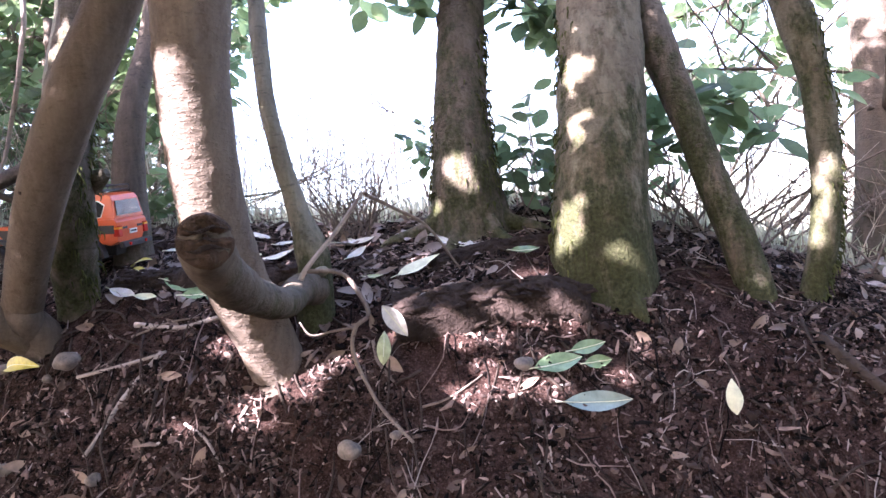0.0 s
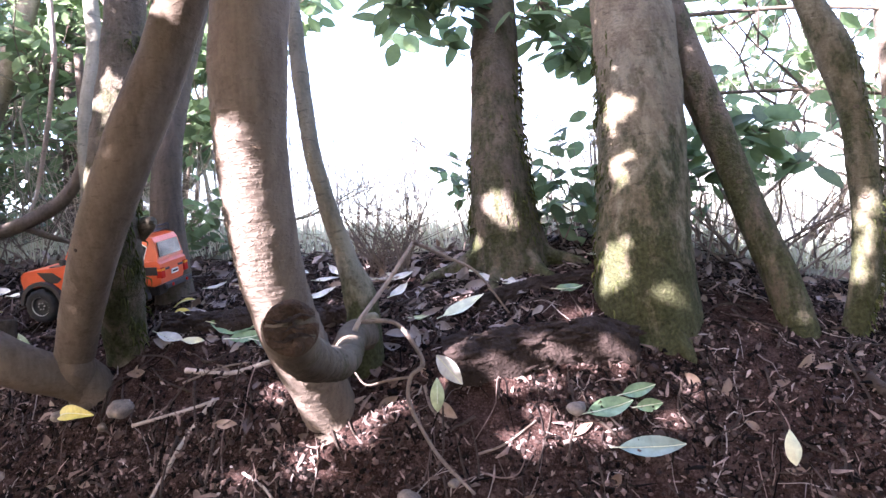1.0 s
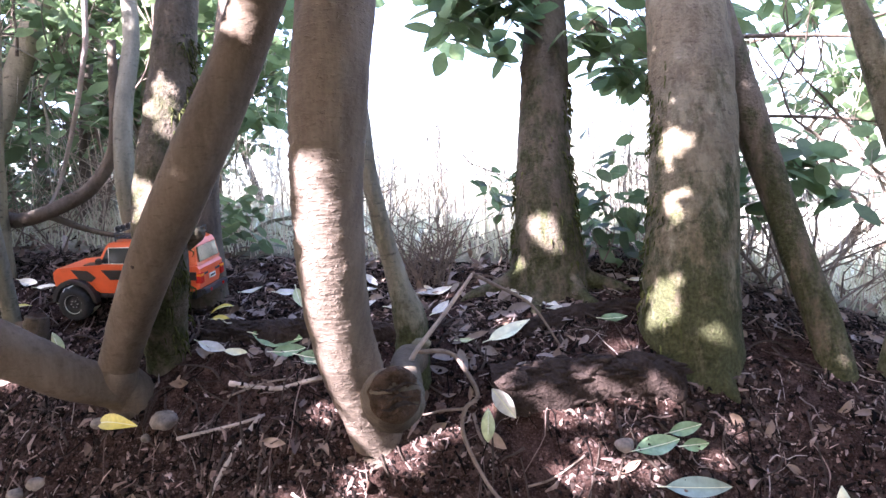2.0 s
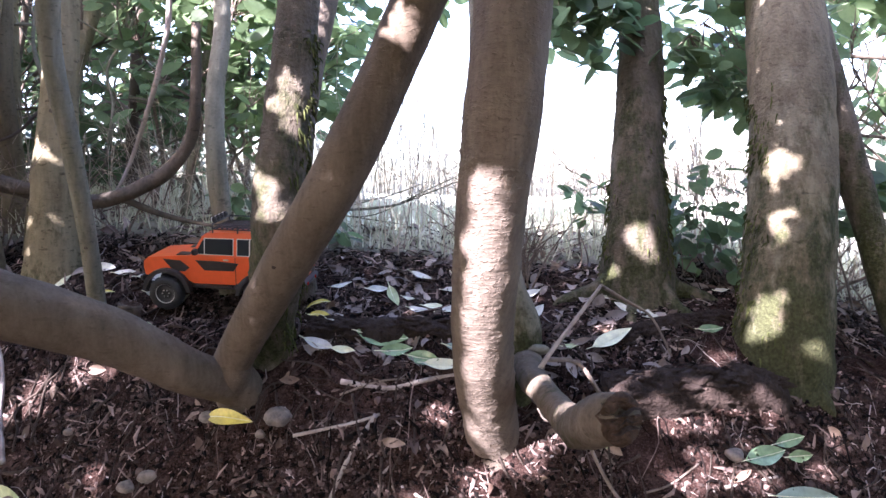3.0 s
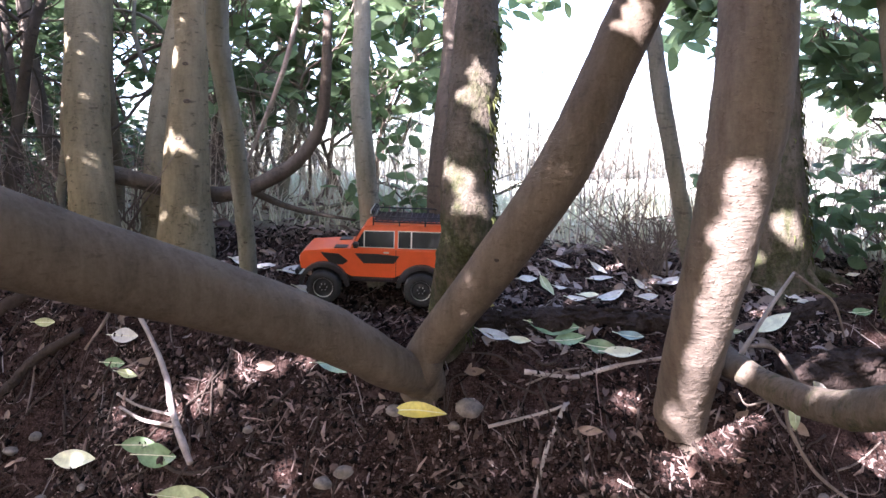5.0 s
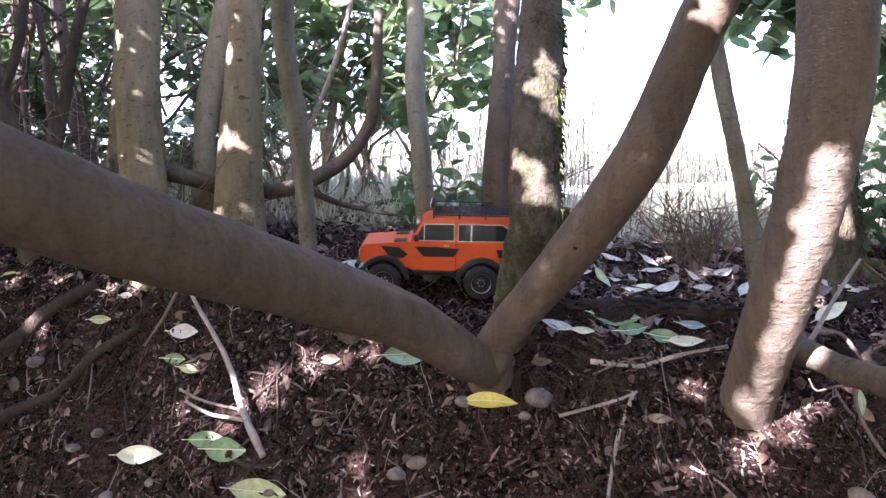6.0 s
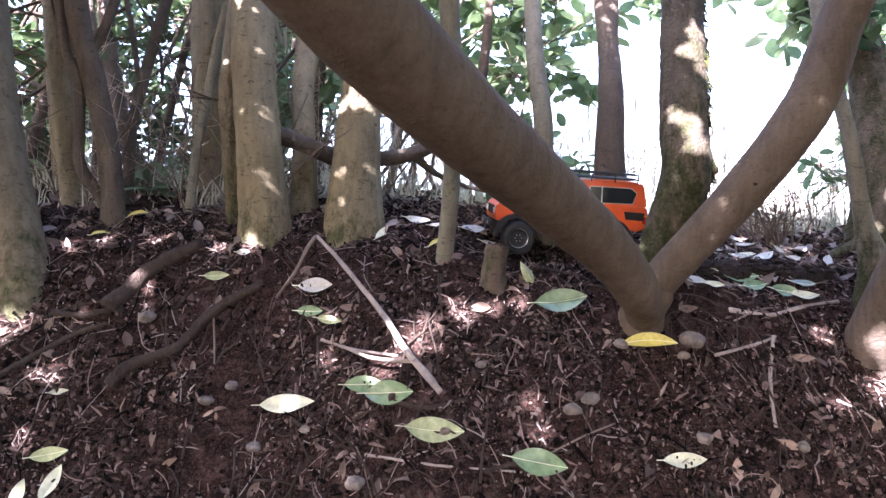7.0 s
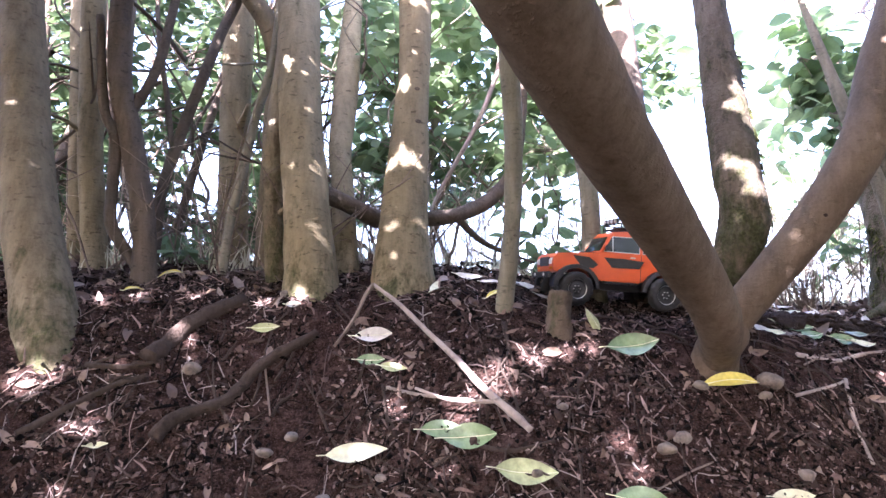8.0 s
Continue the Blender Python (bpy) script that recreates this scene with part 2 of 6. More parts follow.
# the bank's brow in plan, and the height of the ground along it
EDGE = [(-6, 2.75), (-2.4, 2.621), (-1.8, 2.587), (-1.3, 2.523), (-0.8, 2.308), (-0.3, 2.158), (0.2, 2.053), (0.7, 2.04), (1.2, 2.06), (1.7, 2.14), (2.2, 2.17), (2.8, 2.069), (6, 2.3)]
BROW = [(-6, 0.28), (-2, 0.279), (-1, 0.285), (0, 0.140), (1, 0.05), (1.7, 0.095), (2.1, 0.01), (3, -0.307), (6, -0.4)]


def rise(x, y):
    """Height of the ground without its small lumps: a steep bank that climbs to a terrace, with a shallow dip where the car stands."""
    s = y - float(np.interp(x, [a for a, _ in EDGE], [b for _, b in EDGE]))
    brow = float(np.interp(x, [a for a, _ in BROW], [b for _, b in BROW]))
    z = brow + (0.45 * (1 - math.exp(-s * 0.639 / 0.45)) if s > 0 else 0.639 * s) - 0.673 * 0.05 * float(np.logaddexp(0, -s / 0.05))
    # the bank's foot runs out level
    z = brow - 1.0 + 0.12 * float(np.logaddexp(0, (z - brow + 1.0) / 0.12))
    w = math.exp(-(max(0.0, abs(x + 0.155) - 0.25) ** 2 + max(0.0, abs(y - 2.40) - 0.1) ** 2) / 0.02)
    # soil heaped round a pale trunk's foot
    heap = 0.085 * math.exp(-((x + 1.33) ** 2 + (y - 2.47) ** 2) / 0.02)
    return z + heap - 0.03 * w


def ground_z(x, y):
    p = Vector((x, y, 0))
    near = max(0.0, 1 - max(0.0, abs(x) - 4) / 4) * (1 if y < 6 else 0.3)
    return rise(x, y) + near * (0.018 * noise.noise(p * 5) + 0.014 * noise.noise(p * 13) + 0.009 * noise.noise(p * 30))


def slope_frame(x, y):
    e = 0.02
    n = Vector((rise(x - e, y) - rise(x + e, y), rise(x, y - e) - rise(x, y + e), 2 * e)).normalized()
    return n.to_track_quat("Z", "Y").to_matrix()


# ---- ground: one sheet from under the camera to the horizon ----
def build_ground():
    def line(lo, hi, fine_lo, fine_hi, step):
        mid = list(np.arange(fine_lo, fine_hi, step))
        left, right, d = [], [], step
        x = fine_lo
        while x > lo:
            d *= 1.35
            x -= d
            left.append(x)
        x, d = mid[-1], step
        while x < hi:
            d *= 1.35
            x += d
            right.append(x)
        return left[::-1] + mid + right

    xs, ys = line(-400, 400, -3.2, 3.6, 0.022), line(-60, 600, 1.3, 3.4, 0.022)
    verts = [(x, y, ground_z(x, y)) for y in ys for x in xs]
    w = len(xs)
    faces = [(j * w + i, j * w + i + 1, (j + 1) * w + i + 1, (j + 1) * w + i) for j in range(len(ys) - 1) for i in range(w - 1)]
    return tagged(part("ground", verts, faces, SOIL), "dark red-brown woodland soil rising to pale dry meadow", "ground", kind="structure")


build_ground()


# ---- trees, each from its foot upwards: x, y, z, radius ----
def rooted(points, sink=0.14, rx=1.15):
    """Carries a stem's first point down into the ground."""
    x, y, z, r = points[0]
    g = ground_z(x, y)
    dx, dy = (points[1][k] - points[0][k] for k in (0, 1))
    dz = max(points[1][2] - z, 0.05)
    k = min((z - g + sink) / dz, 1.0) if z > g else 0
    foot = (x - dx * k * 0.6, y - dy * k * 0.6, min(g, z) - sink, r * rx)
    return [foot] + [p for p in points if p[2] > foot[2] + 0.04]


def extend(points, top):
    """Carries a stem on in its last direction up to the height top."""
    a, b = np.array(points[-2], float), np.array(points[-1], float)
    d = (b - a) / max(b[2] - a[2], 0.05)
    out = list(points)
    z = b[2]
    while z < top:
        h = min(0.5, top - z) + 1e-6
        z += h
        b = b + d * h
        b[3] = max(b[3] * 0.96, 0.01)
        out.append(tuple(b))
    return out


def tree(label, stems, mat, top=3.2, flare=0.5, seed=1.0, sides=22, rough=0.05, category="tree", group="", name="tree", knobs=(), wrinkle=0.0, steps=8):
    x, y, z, r = stems[0][0]
    t = empty(name, label, category, (0, 0, 0), group)
    for i, pts in enumerate(stems):
        run = extend(rooted(pts) if i == 0 else pts, top) if top else (rooted(pts) if i == 0 else pts)
        v, f = tube(run, sides, steps, rough, seed + i, flare if i == 0 else 0.0, wrinkle=wrinkle)
        part("trunk" if i == 0 else "limb", v, f, mat, t)
    for k, pts in enumerate(knobs):
        part("branch_stub", *tube(pts, 10, 4, 0.12, seed + 9 + k), mat, t)
    return t


# the two-limbed laurel at whose foot the yellow leaf lies
fork = empty("tree", "low forked laurel with smooth brown bark and two bare limbs", "tree")
part("trunk", *tube([(0.045, 2.07, -0.14, 0.125), (0.042, 2.04, -0.04, 0.098), (0.036, 1.995, 0.035, 0.080), (0.030, 1.94, 0.09, 0.07), (0.030, 1.90, 0.13, 0.05)], 26, 8, 0.07, 3.0, 0.15), BARK_SMOOTH, fork)
part("limb", *tube([(0.045, 2.04, -0.03, 0.055), (0.018, 1.94, 0.055, 0.064), (-0.06, 1.815, 0.130, 0.074), (-0.15, 1.73, 0.208, 0.079), (-0.27, 1.639, 0.294, 0.087), (-0.508, 1.439, 0.424, 0.096), (-0.794, 1.183, 0.570, 0.106), (-1.048, 0.947, 0.724, 0.115),
                    (-1.20, 0.79, 0.85, 0.12), (-1.32, 0.66, 1.02, 0.12), (-1.39, 0.57, 1.28, 0.115), (-1.42, 0.5, 1.65, 0.11)], 36, 8, 0.035, 4.0, wrinkle=0.0016), BARK_SMOOTH, fork)
part("limb", *tube(extend([(0.045, 2.040, -0.030, 0.06), (0.036, 1.960, 0.058, 0.064), (0.045, 1.915, 0.110, 0.066), (0.069, 1.900, 0.173, 0.06435), (0.275, 1.744, 0.459, 0.07236), (0.469, 1.667, 0.745, 0.07864), (0.608, 1.694, 1.031, 0.07533), (0.741, 1.681, 1.317, 0.07723)], 2.6), 30, 10, 0.035, 5.0, wrinkle=0.0014), BARK_SMOOTH, fork)
part("knot", *tube([(0.279, 1.685, 0.481, 0.010), (0.277, 1.664, 0.483, 0.009), (0.277, 1.662, 0.484, 0.003)], 10, 3, 0.1, 1.0), ROTTEN, fork, "small dark branch scar")

front = tree("bare tan laurel trunk with wrinkled sunlit bark", [[(0.912, 1.956, -0.106, 0.0915), (0.886, 1.707, 0.237, 0.09053), (0.908, 1.556, 0.579, 0.09454), (0.946, 1.500, 0.922, 0.102), (0.982, 1.553, 1.264, 0.1027)]],
             BARK_FRONT, 2.8, 0.0, 11.0, 96, 0.035, wrinkle=0.003, steps=40)
tree_c = tree("mossy rough-barked trunk standing behind the forked laurel", [[(0.118, 2.110, 0.130, 0.072), (0.155, 2.045, 0.320, 0.082), (0.196, 1.972, 0.535, 0.08906), (0.204, 1.999, 0.792, 0.0858), (0.228, 2.050, 1.049, 0.07995), (0.247, 2.092, 1.305, 0.07173), (0.266, 2.135, 1.562, 0.06351)]],
     BARK_SHAG, 3.4, 0.0, 21.0, 40, 0.09, wrinkle=0.004, steps=16, knobs=[[(0.250, 2.032, 0.546, 0.03772), (0.307, 2.007, 0.566, 0.03029), (0.335, 1.999, 0.576, 0.01733)]])
tree_m = tree("straight grey-brown trunk with mossy foot beside bright meadow", [[(1.492, 2.575, 0.271, 0.1572), (1.489, 2.550, 0.572, 0.1204), (1.493, 2.591, 0.873, 0.1019), (1.517, 2.667, 1.175, 0.09228), (1.528, 2.777, 1.476, 0.08174)]],
     BARK_SHAG, 4.0, 0.18, 31.0, 44, 0.07, wrinkle=0.005, steps=16)
tree_r = tree("thick trunk with green moss up its side", [[(1.960, 2.314, -0.062, 0.1934), (1.976, 2.299, 0.308, 0.1624), (2.014, 2.369, 0.678, 0.1513), (2.043, 2.475, 1.048, 0.1508), (2.043, 2.576, 1.418, 0.1408)]],
     BARK_MOSSY, 4.0, 0.08, 41.0, 48, 0.05, wrinkle=0.004, steps=16)
stem_thin = tree("thin leaning stem with a mossy foot and a sawn-off branch", [[(1.015, 2.070, -0.010, 0.066), (1.020, 2.060, 0.120, 0.060), (1.020, 2.050, 0.250, 0.052), (0.980, 2.050, 0.400, 0.037), (0.917, 2.037, 0.709, 0.0282), (0.875, 2.102, 1.025, 0.0308), (0.853, 2.167, 1.341, 0.02315)]],
     BARK_FOOT, 2.4, 0.1, 51.0, 20, 0.12)
stem_slant = tree("slanting grey-green stem leaning over a hollow", [[(2.464, 2.308, -0.073, 0.05976), (2.428, 2.346, 0.136, 0.06139), (2.375, 2.390, 0.345, 0.0579), (2.325, 2.434, 0.554, 0.05579), (2.274, 2.471, 0.763, 0.06345)]], BARK_SHAG, 1.9, 0.2, 61.0, 18)
stem_curved = tree("curved mossy stem spotted with sun", [[(2.607, 2.360, -0.148, 0.03711), (2.630, 2.360, -0.073, 0.03985), (2.690, 2.360, 0.113, 0.04806), (2.719, 2.360, 0.302, 0.04895), (2.725, 2.360, 0.493, 0.05268), (2.717, 2.360, 0.686, 0.05092), (2.680, 2.360, 0.884, 0.06505), (2.612, 2.360, 1.089, 0.04674)]], BARK_GREEN, 2.4, 0.2, 62.0, 18)
tree("dark trunk in the shade of shrubs", [[(3.220, 3.264, 0.147, 0.1015), (3.276, 3.272, 0.779, 0.09495), (3.274, 3.262, 1.343, 0.08776)]], BARK_DARK, 3.0, 0.4, 63.0, 18, knobs=[[(3.283, 3.191, 0.690, 0.03164), (3.256, 3.096, 0.778, 0.02388), (3.224, 3.017, 0.878, 0.009617)], [(3.287, 3.218, 1.014, 0.02783), (3.426, 3.121, 1.116, 0.01982), (3.801, 3.480, 1.443, 0.01059)]])
pole_a = tree("slim straight grey-green pole", [[(-0.176, 2.469, 0.505, 0.04064), (-0.192, 2.439, 0.799, 0.03932), (-0.212, 2.493, 1.094, 0.0378), (-0.203, 2.574, 1.389, 0.03527), (-0.233, 2.624, 1.683, 0.03202)]], BARK_GREY, 3.2, 0.3, 71.0, 16)
pole_b = tree("slim leaning grey pole", [[(-0.633, 2.312, 0.199, 0.03475), (-0.617, 2.226, 0.547, 0.03326), (-0.626, 2.151, 0.895, 0.03604), (-0.651, 2.095, 1.243, 0.03879), (-0.603, 2.040, 1.591, 0.04682)]], BARK_GREY, 2.4, 0.3, 72.0, 16)
birch_a = tree("pale smooth trunk with a mossy foot and dark scars", [[(-1.328, 2.595, 0.355, 0.1047), (-1.356, 2.592, 0.681, 0.09221), (-1.384, 2.642, 1.007, 0.09054), (-1.397, 2.712, 1.333, 0.09076), (-1.403, 2.785, 1.659, 0.09539)]], BARK_PALE, 3.6, 0.25, 81.0, 24)
birch_b = tree("pale trunk that widens to a green mossy foot", [[(-0.968, 2.576, 0.358, 0.1237), (-0.957, 2.578, 0.687, 0.09953), (-0.934, 2.582, 1.016, 0.07994), (-0.909, 2.593, 1.345, 0.06787), (-0.903, 2.598, 1.674, 0.0752)]], BARK_PALE, 3.6, 0.35, 82.0, 24)
birch_c = tree("pale trunk standing behind two others", [[(-1.180, 2.827, 0.769, 0.04637), (-1.188, 2.940, 1.035, 0.05229), (-1.161, 3.051, 1.301, 0.06071), (-1.133, 3.165, 1.568, 0.06014), (-1.108, 3.278, 1.834, 0.05547)]], BARK_PALE, 3.6, 0.3, 83.0, 16)
trunk_dark = tree("dark brown trunk behind the mossy one", [[(0.125, 2.460, 0.300, 0.075), (0.117, 2.478, 0.684, 0.06389), (0.136, 2.516, 0.950, 0.0563), (0.163, 2.613, 1.217, 0.04742), (0.187, 2.704, 1.484, 0.06026)]], BARK_DARK, 3.6, 0.3, 84.0, 18)
tree_l = tree("leaning brown trunk with spreading roots", [[(-2.215, 2.530, 0.020, 0.118), (-2.293, 2.618, 0.314, 0.1091), (-2.377, 2.693, 0.599, 0.1034), (-2.438, 2.765, 0.883, 0.09619), (-2.495, 2.838, 1.168, 0.09469), (-2.549, 2.909, 1.453, 0.09124)]], BARK_TALL, 3.0, 0.05, 85.0, 28)


def roots(t, x, y, r, mat, spans, seed):
    """Buttress roots that run out from a trunk's foot and dive into the soil; spans: heading in degrees, length."""
    for k, (heading, length) in enumerate(spans):
        c, s = math.cos(radians(heading)), math.sin(radians(heading))
        run = []
        for u, lift, w in ((0.0, 0.09, 0.30), (0.22, 0.035, 0.26), (0.5, 0.004, 0.18), (0.8, -0.008, 0.14), (1.0, -0.03, 0.07)):
            d = r * 0.55 + u * length
            wob = 0.05 * length * math.sin(5 * u + seed + k)
            px, py = x + c * d - s * wob, y + s * d + c * wob
            run.append((px, py, ground_z(px, py) + lift, max(0.008, r * w)))
        part("root", *tube(run, 12, 6, 0.12, seed + k, freq=16), mat, t)


roots(tree_m, 1.492, 2.575, 0.157, BARK_SHAG, [(200, 0.30), (255, 0.16), (310, 0.22), (350, 0.25)], 1.0)
roots(tree_r, 1.960, 2.314, 0.193, BARK_MOSSY, [(300, 0.12)], 2.0)


def knots(t, axis, marks):
    """Dark oval branch scars on a trunk: axis holds points of x, y, z, radius; marks: height, bearing in degrees, size."""
    zs = [p[2] for p in axis]
    for k, (z, bearing, size) in enumerate(marks):
        x, y, r = (float(np.interp(z, zs, [p[i] for p in axis])) for i in (0, 1, 3))
        o = Vector((math.cos(radians(bearing)), math.sin(radians(bearing)), 0))
        c = Vector((x, y, z)) + o * r * 0.97
        side = Vector((-o.y, o.x, 0))
        verts, faces = [], []
        for ring, (w, out) in enumerate(((1.25, -0.002), (1.0, 0.35), (0.55, 0.28), (0.12, -0.2))):
            for q in range(12):
                a = 2 * math.pi * q / 12
                verts.append(c + side * math.cos(a) * size * w + Vector((0, 0, 1)) * math.sin(a) * size * 0.6 * w + o * size * out)
        for ring in range(3):
            for q in range(12):
                faces.append((ring * 12 + q, ring * 12 + (q + 1) % 12, ring * 12 + 12 + (q + 1) % 12, ring * 12 + 12 + q))
        faces.append(tuple(36 + q for q in range(12)))
        part("knot", verts, faces, BARK_DARK, t, "small dark branch scar")


AXIS_A = [(-1.328, 2.595, 0.355, 0.1047), (-1.356, 2.592, 0.681, 0.09221), (-1.384, 2.642, 1.007, 0.09054), (-1.397, 2.712, 1.333, 0.09076), (-1.403, 2.785, 1.659, 0.09539)]
AXIS_B = [(-0.968, 2.576, 0.358, 0.1237), (-0.957, 2.578, 0.687, 0.09953), (-0.934, 2.582, 1.016, 0.07994), (-0.909, 2.593, 1.345, 0.06787), (-0.903, 2.598, 1.674, 0.0752)]
knots(birch_a, AXIS_A, [(0.95, -95, 0.011), (1.12, -100, 0.009), (0.78, -70, 0.012), (1.08, -60, 0.013), (0.62, -80, 0.010)])
knots(birch_c, [(-1.188, 2.940, 1.035, 0.05229), (-1.161, 3.051, 1.301, 0.06071), (-1.133, 3.165, 1.568, 0.06014)], [(1.15, -100, 0.010), (1.38, -75, 0.009)])
knots(birch_b, AXIS_B, [(1.05, -75, 0.012), (0.9, -95, 0.011), (1.2, -85, 0.010), (0.7, -60, 0.012)])
knots(front, [(0.912, 1.956, -0.106, 0.0915), (0.886, 1.707, 0.237, 0.09053), (0.908, 1.556, 0.579, 0.09454), (0.946, 1.500, 0.922, 0.102), (0.982, 1.553, 1.264, 0.1027)], [(0.96, -80, 0.010), (0.40, -60, 0.008), (0.72, -105, 0.007)])
knots(tree_m, [(1.492, 2.575, 0.271, 0.1572), (1.489, 2.550, 0.572, 0.1204), (1.493, 2.591, 0.873, 0.1019), (1.517, 2.667, 1.175, 0.09228), (1.528, 2.777, 1.476, 0.08174)], [(0.75, -95, 0.014), (1.05, -80, 0.012)])
knots(tree_r, [(1.960, 2.314, -0.062, 0.1934), (1.976, 2.299, 0.308, 0.1624), (2.014, 2.369, 0.678, 0.1513), (2.043, 2.475, 1.048, 0.1508), (2.043, 2.576, 1.418, 0.1408)], [(0.62, -110, 0.016), (0.93, -90, 0.013)])
knots(pole_a, [(-0.176, 2.469, 0.505, 0.04064), (-0.192, 2.439, 0.799, 0.03932), (-0.212, 2.493, 1.094, 0.0378), (-0.203, 2.574, 1.389, 0.03527), (-0.233, 2.624, 1.683, 0.03202)], [(0.62, -90, 0.007), (0.88, -70, 0.006)])
knots(pole_b, [(-0.633, 2.312, 0.199, 0.03475), (-0.617, 2.226, 0.547, 0.03326), (-0.626, 2.151, 0.895, 0.03604), (-0.651, 2.095, 1.243, 0.03879), (-0.603, 2.040, 1.591, 0.04682)], [(0.5, -80, 0.006), (0.78, -100, 0.006)])
knots(trunk_dark, [(0.125, 2.460, 0.300, 0.075), (0.117, 2.478, 0.684, 0.06389), (0.136, 2.516, 0.950, 0.0563), (0.163, 2.613, 1.217, 0.04742), (0.187, 2.704, 1.484, 0.06026)], [(0.82, -110, 0.009)])
knots(stem_slant, [(2.464, 2.308, -0.073, 0.05976), (2.428, 2.346, 0.136, 0.06139), (2.375, 2.390, 0.345, 0.0579), (2.325, 2.434, 0.554, 0.05579), (2.274, 2.471, 0.763, 0.06345)], [(0.5, -100, 0.010)])
knots(stem_curved, [(2.607, 2.360, -0.148, 0.03711), (2.630, 2.360, -0.073, 0.03985), (2.690, 2.360, 0.113, 0.04806), (2.719, 2.360, 0.302, 0.04895), (2.725, 2.360, 0.493, 0.05268), (2.717, 2.360, 0.686, 0.05092), (2.680, 2.360, 0.884, 0.06505), (2.612, 2.360, 1.089, 0.04674)], [(0.4, -110, 0.010), (0.7, -100, 0.009)])
knots(tree_l, [(-2.293, 2.618, 0.314, 0.1091), (-2.377, 2.693, 0.599, 0.1034), (-2.438, 2.765, 0.883, 0.09619), (-2.495, 2.838, 1.168, 0.09469), (-2.549, 2.909, 1.453, 0.09124)], [(0.45, -70, 0.008), (0.6, -50, 0.010), (0.9, -85, 0.008)])
part("branch_stub", *tube([(1.033, 2.026, 0.164, 0.02146), (1.077, 1.982, 0.176, 0.01832), (1.097, 1.966, 0.178, 0.008634)], 9, 4, 0.12, 3.3), BARK_GREY, stem_thin)


def moss_fringe(t, axis, n, z, bearing, seed):
    """Shaggy moss on one flank of a trunk: many short drooping tufts."""
    g = random.Random(seed)
    zs, runs = [p[2] for p in axis], []
    for _ in range(n):
        h, a = g.uniform(*z), radians(g.gauss(*bearing))
        if noise.noise(Vector((h * 5, a * 2, seed))) < -0.12:
            continue
        x, y, r = (float(np.interp(h, zs, [p[i] for p in axis])) for i in (0, 1, 3))
        o = Vector((math.cos(a), math.sin(a), 0))
        p = Vector((x, y, h)) + o * r * 0.98
        ln = g.uniform(0.008, 0.03)
        q = p + o * g.uniform(0.004, 0.014) + Vector((g.gauss(0, 0.004), g.gauss(0, 0.004), -ln * 0.5))
        runs.append(tube([(*p, 0.0035), (*q, 0.003), (*(q + Vector((g.gauss(0, 0.004), 0, -ln))), 0.0008)], 5, 2, 0.0, 0.0))
    tagged(part("moss", *join(*runs), MOSS, t, "shaggy green-brown moss"), kind="stuff")


moss_fringe(tree_c, [(0.118, 2.110, 0.130, 0.072), (0.155, 2.045, 0.320, 0.082), (0.196, 1.972, 0.535, 0.08906), (0.204, 1.999, 0.792, 0.0858), (0.228, 2.050, 1.049, 0.07995), (0.247, 2.092, 1.305, 0.07173), (0.266, 2.135, 1.562, 0.06351)], 420, (0.16, 1.25), (-15, 22), 1)
moss_fringe(tree_m, [(1.492, 2.575, 0.271, 0.1572), (1.489, 2.550, 0.572, 0.1204), (1.493, 2.591, 0.873, 0.1019), (1.517, 2.667, 1.175, 0.09228), (1.528, 2.777, 1.476, 0.08174)], 300, (0.30, 1.10), (-10, 25), 2)
moss_fringe(tree_m, [(1.492, 2.575, 0.271, 0.1572), (1.489, 2.550, 0.572, 0.1204), (1.493, 2.591, 0.873, 0.1019), (1.517, 2.667, 1.175, 0.09228), (1.528, 2.777, 1.476, 0.08174)], 160, (0.30, 0.75), (190, 20), 3)
moss_fringe(tree_r, [(1.960, 2.314, -0.062, 0.1934), (1.976, 2.299, 0.308, 0.1624), (2.014, 2.369, 0.678, 0.1513), (2.043, 2.475, 1.048, 0.1508), (2.043, 2.576, 1.418, 0.1408)], 420, (0.0, 1.10), (200, 20), 4)
moss_fringe(stem_curved, [(2.607, 2.360, -0.148, 0.03711), (2.630, 2.360, -0.073, 0.03985), (2.690, 2.360, 0.113, 0.04806), (2.719, 2.360, 0.302, 0.04895), (2.725, 2.360, 0.493, 0.05268), (2.717, 2.360, 0.686, 0.05092), (2.680, 2.360, 0.884, 0.06505), (2.612, 2.360, 1.089, 0.04674)], 260, (-0.1, 1.0), (-20, 30), 5)


# ---- stubs, logs and sticks ----
def lay(points, radius, lift=0.6, taper=0.75):
    """A run along the ground through points of x, y, half sunk by its radius."""
    n = len(points)
    return [(x, y, ground_z(x, y) + radius * lift, radius * (1 - (1 - taper) * i / max(1, n - 1))) for i, (x, y) in enumerate(points)]


# the sawn branch that reaches out from the foot of the thin mossy stem
part("cut_branch", *tube([(1.030, 2.030, 0.115, 0.054), (1.030, 1.921, 0.125, 0.050), (1.045, 1.816, 0.112, 0.045), (1.075, 1.701, 0.098, 0.0415), (1.105, 1.526, 0.098, 0.043), (1.118, 1.341, 0.125, 0.047), (1.128, 1.184, 0.175, 0.052), (1.152, 1.080, 0.220, 0.056), (1.178, 1.030, 0.236, 0.053)], 32, 12, 0.14, 5.5, wrinkle=0.003), BRANCH_BARK, stem_thin, "thick sawn branch with weathered bark and moss")


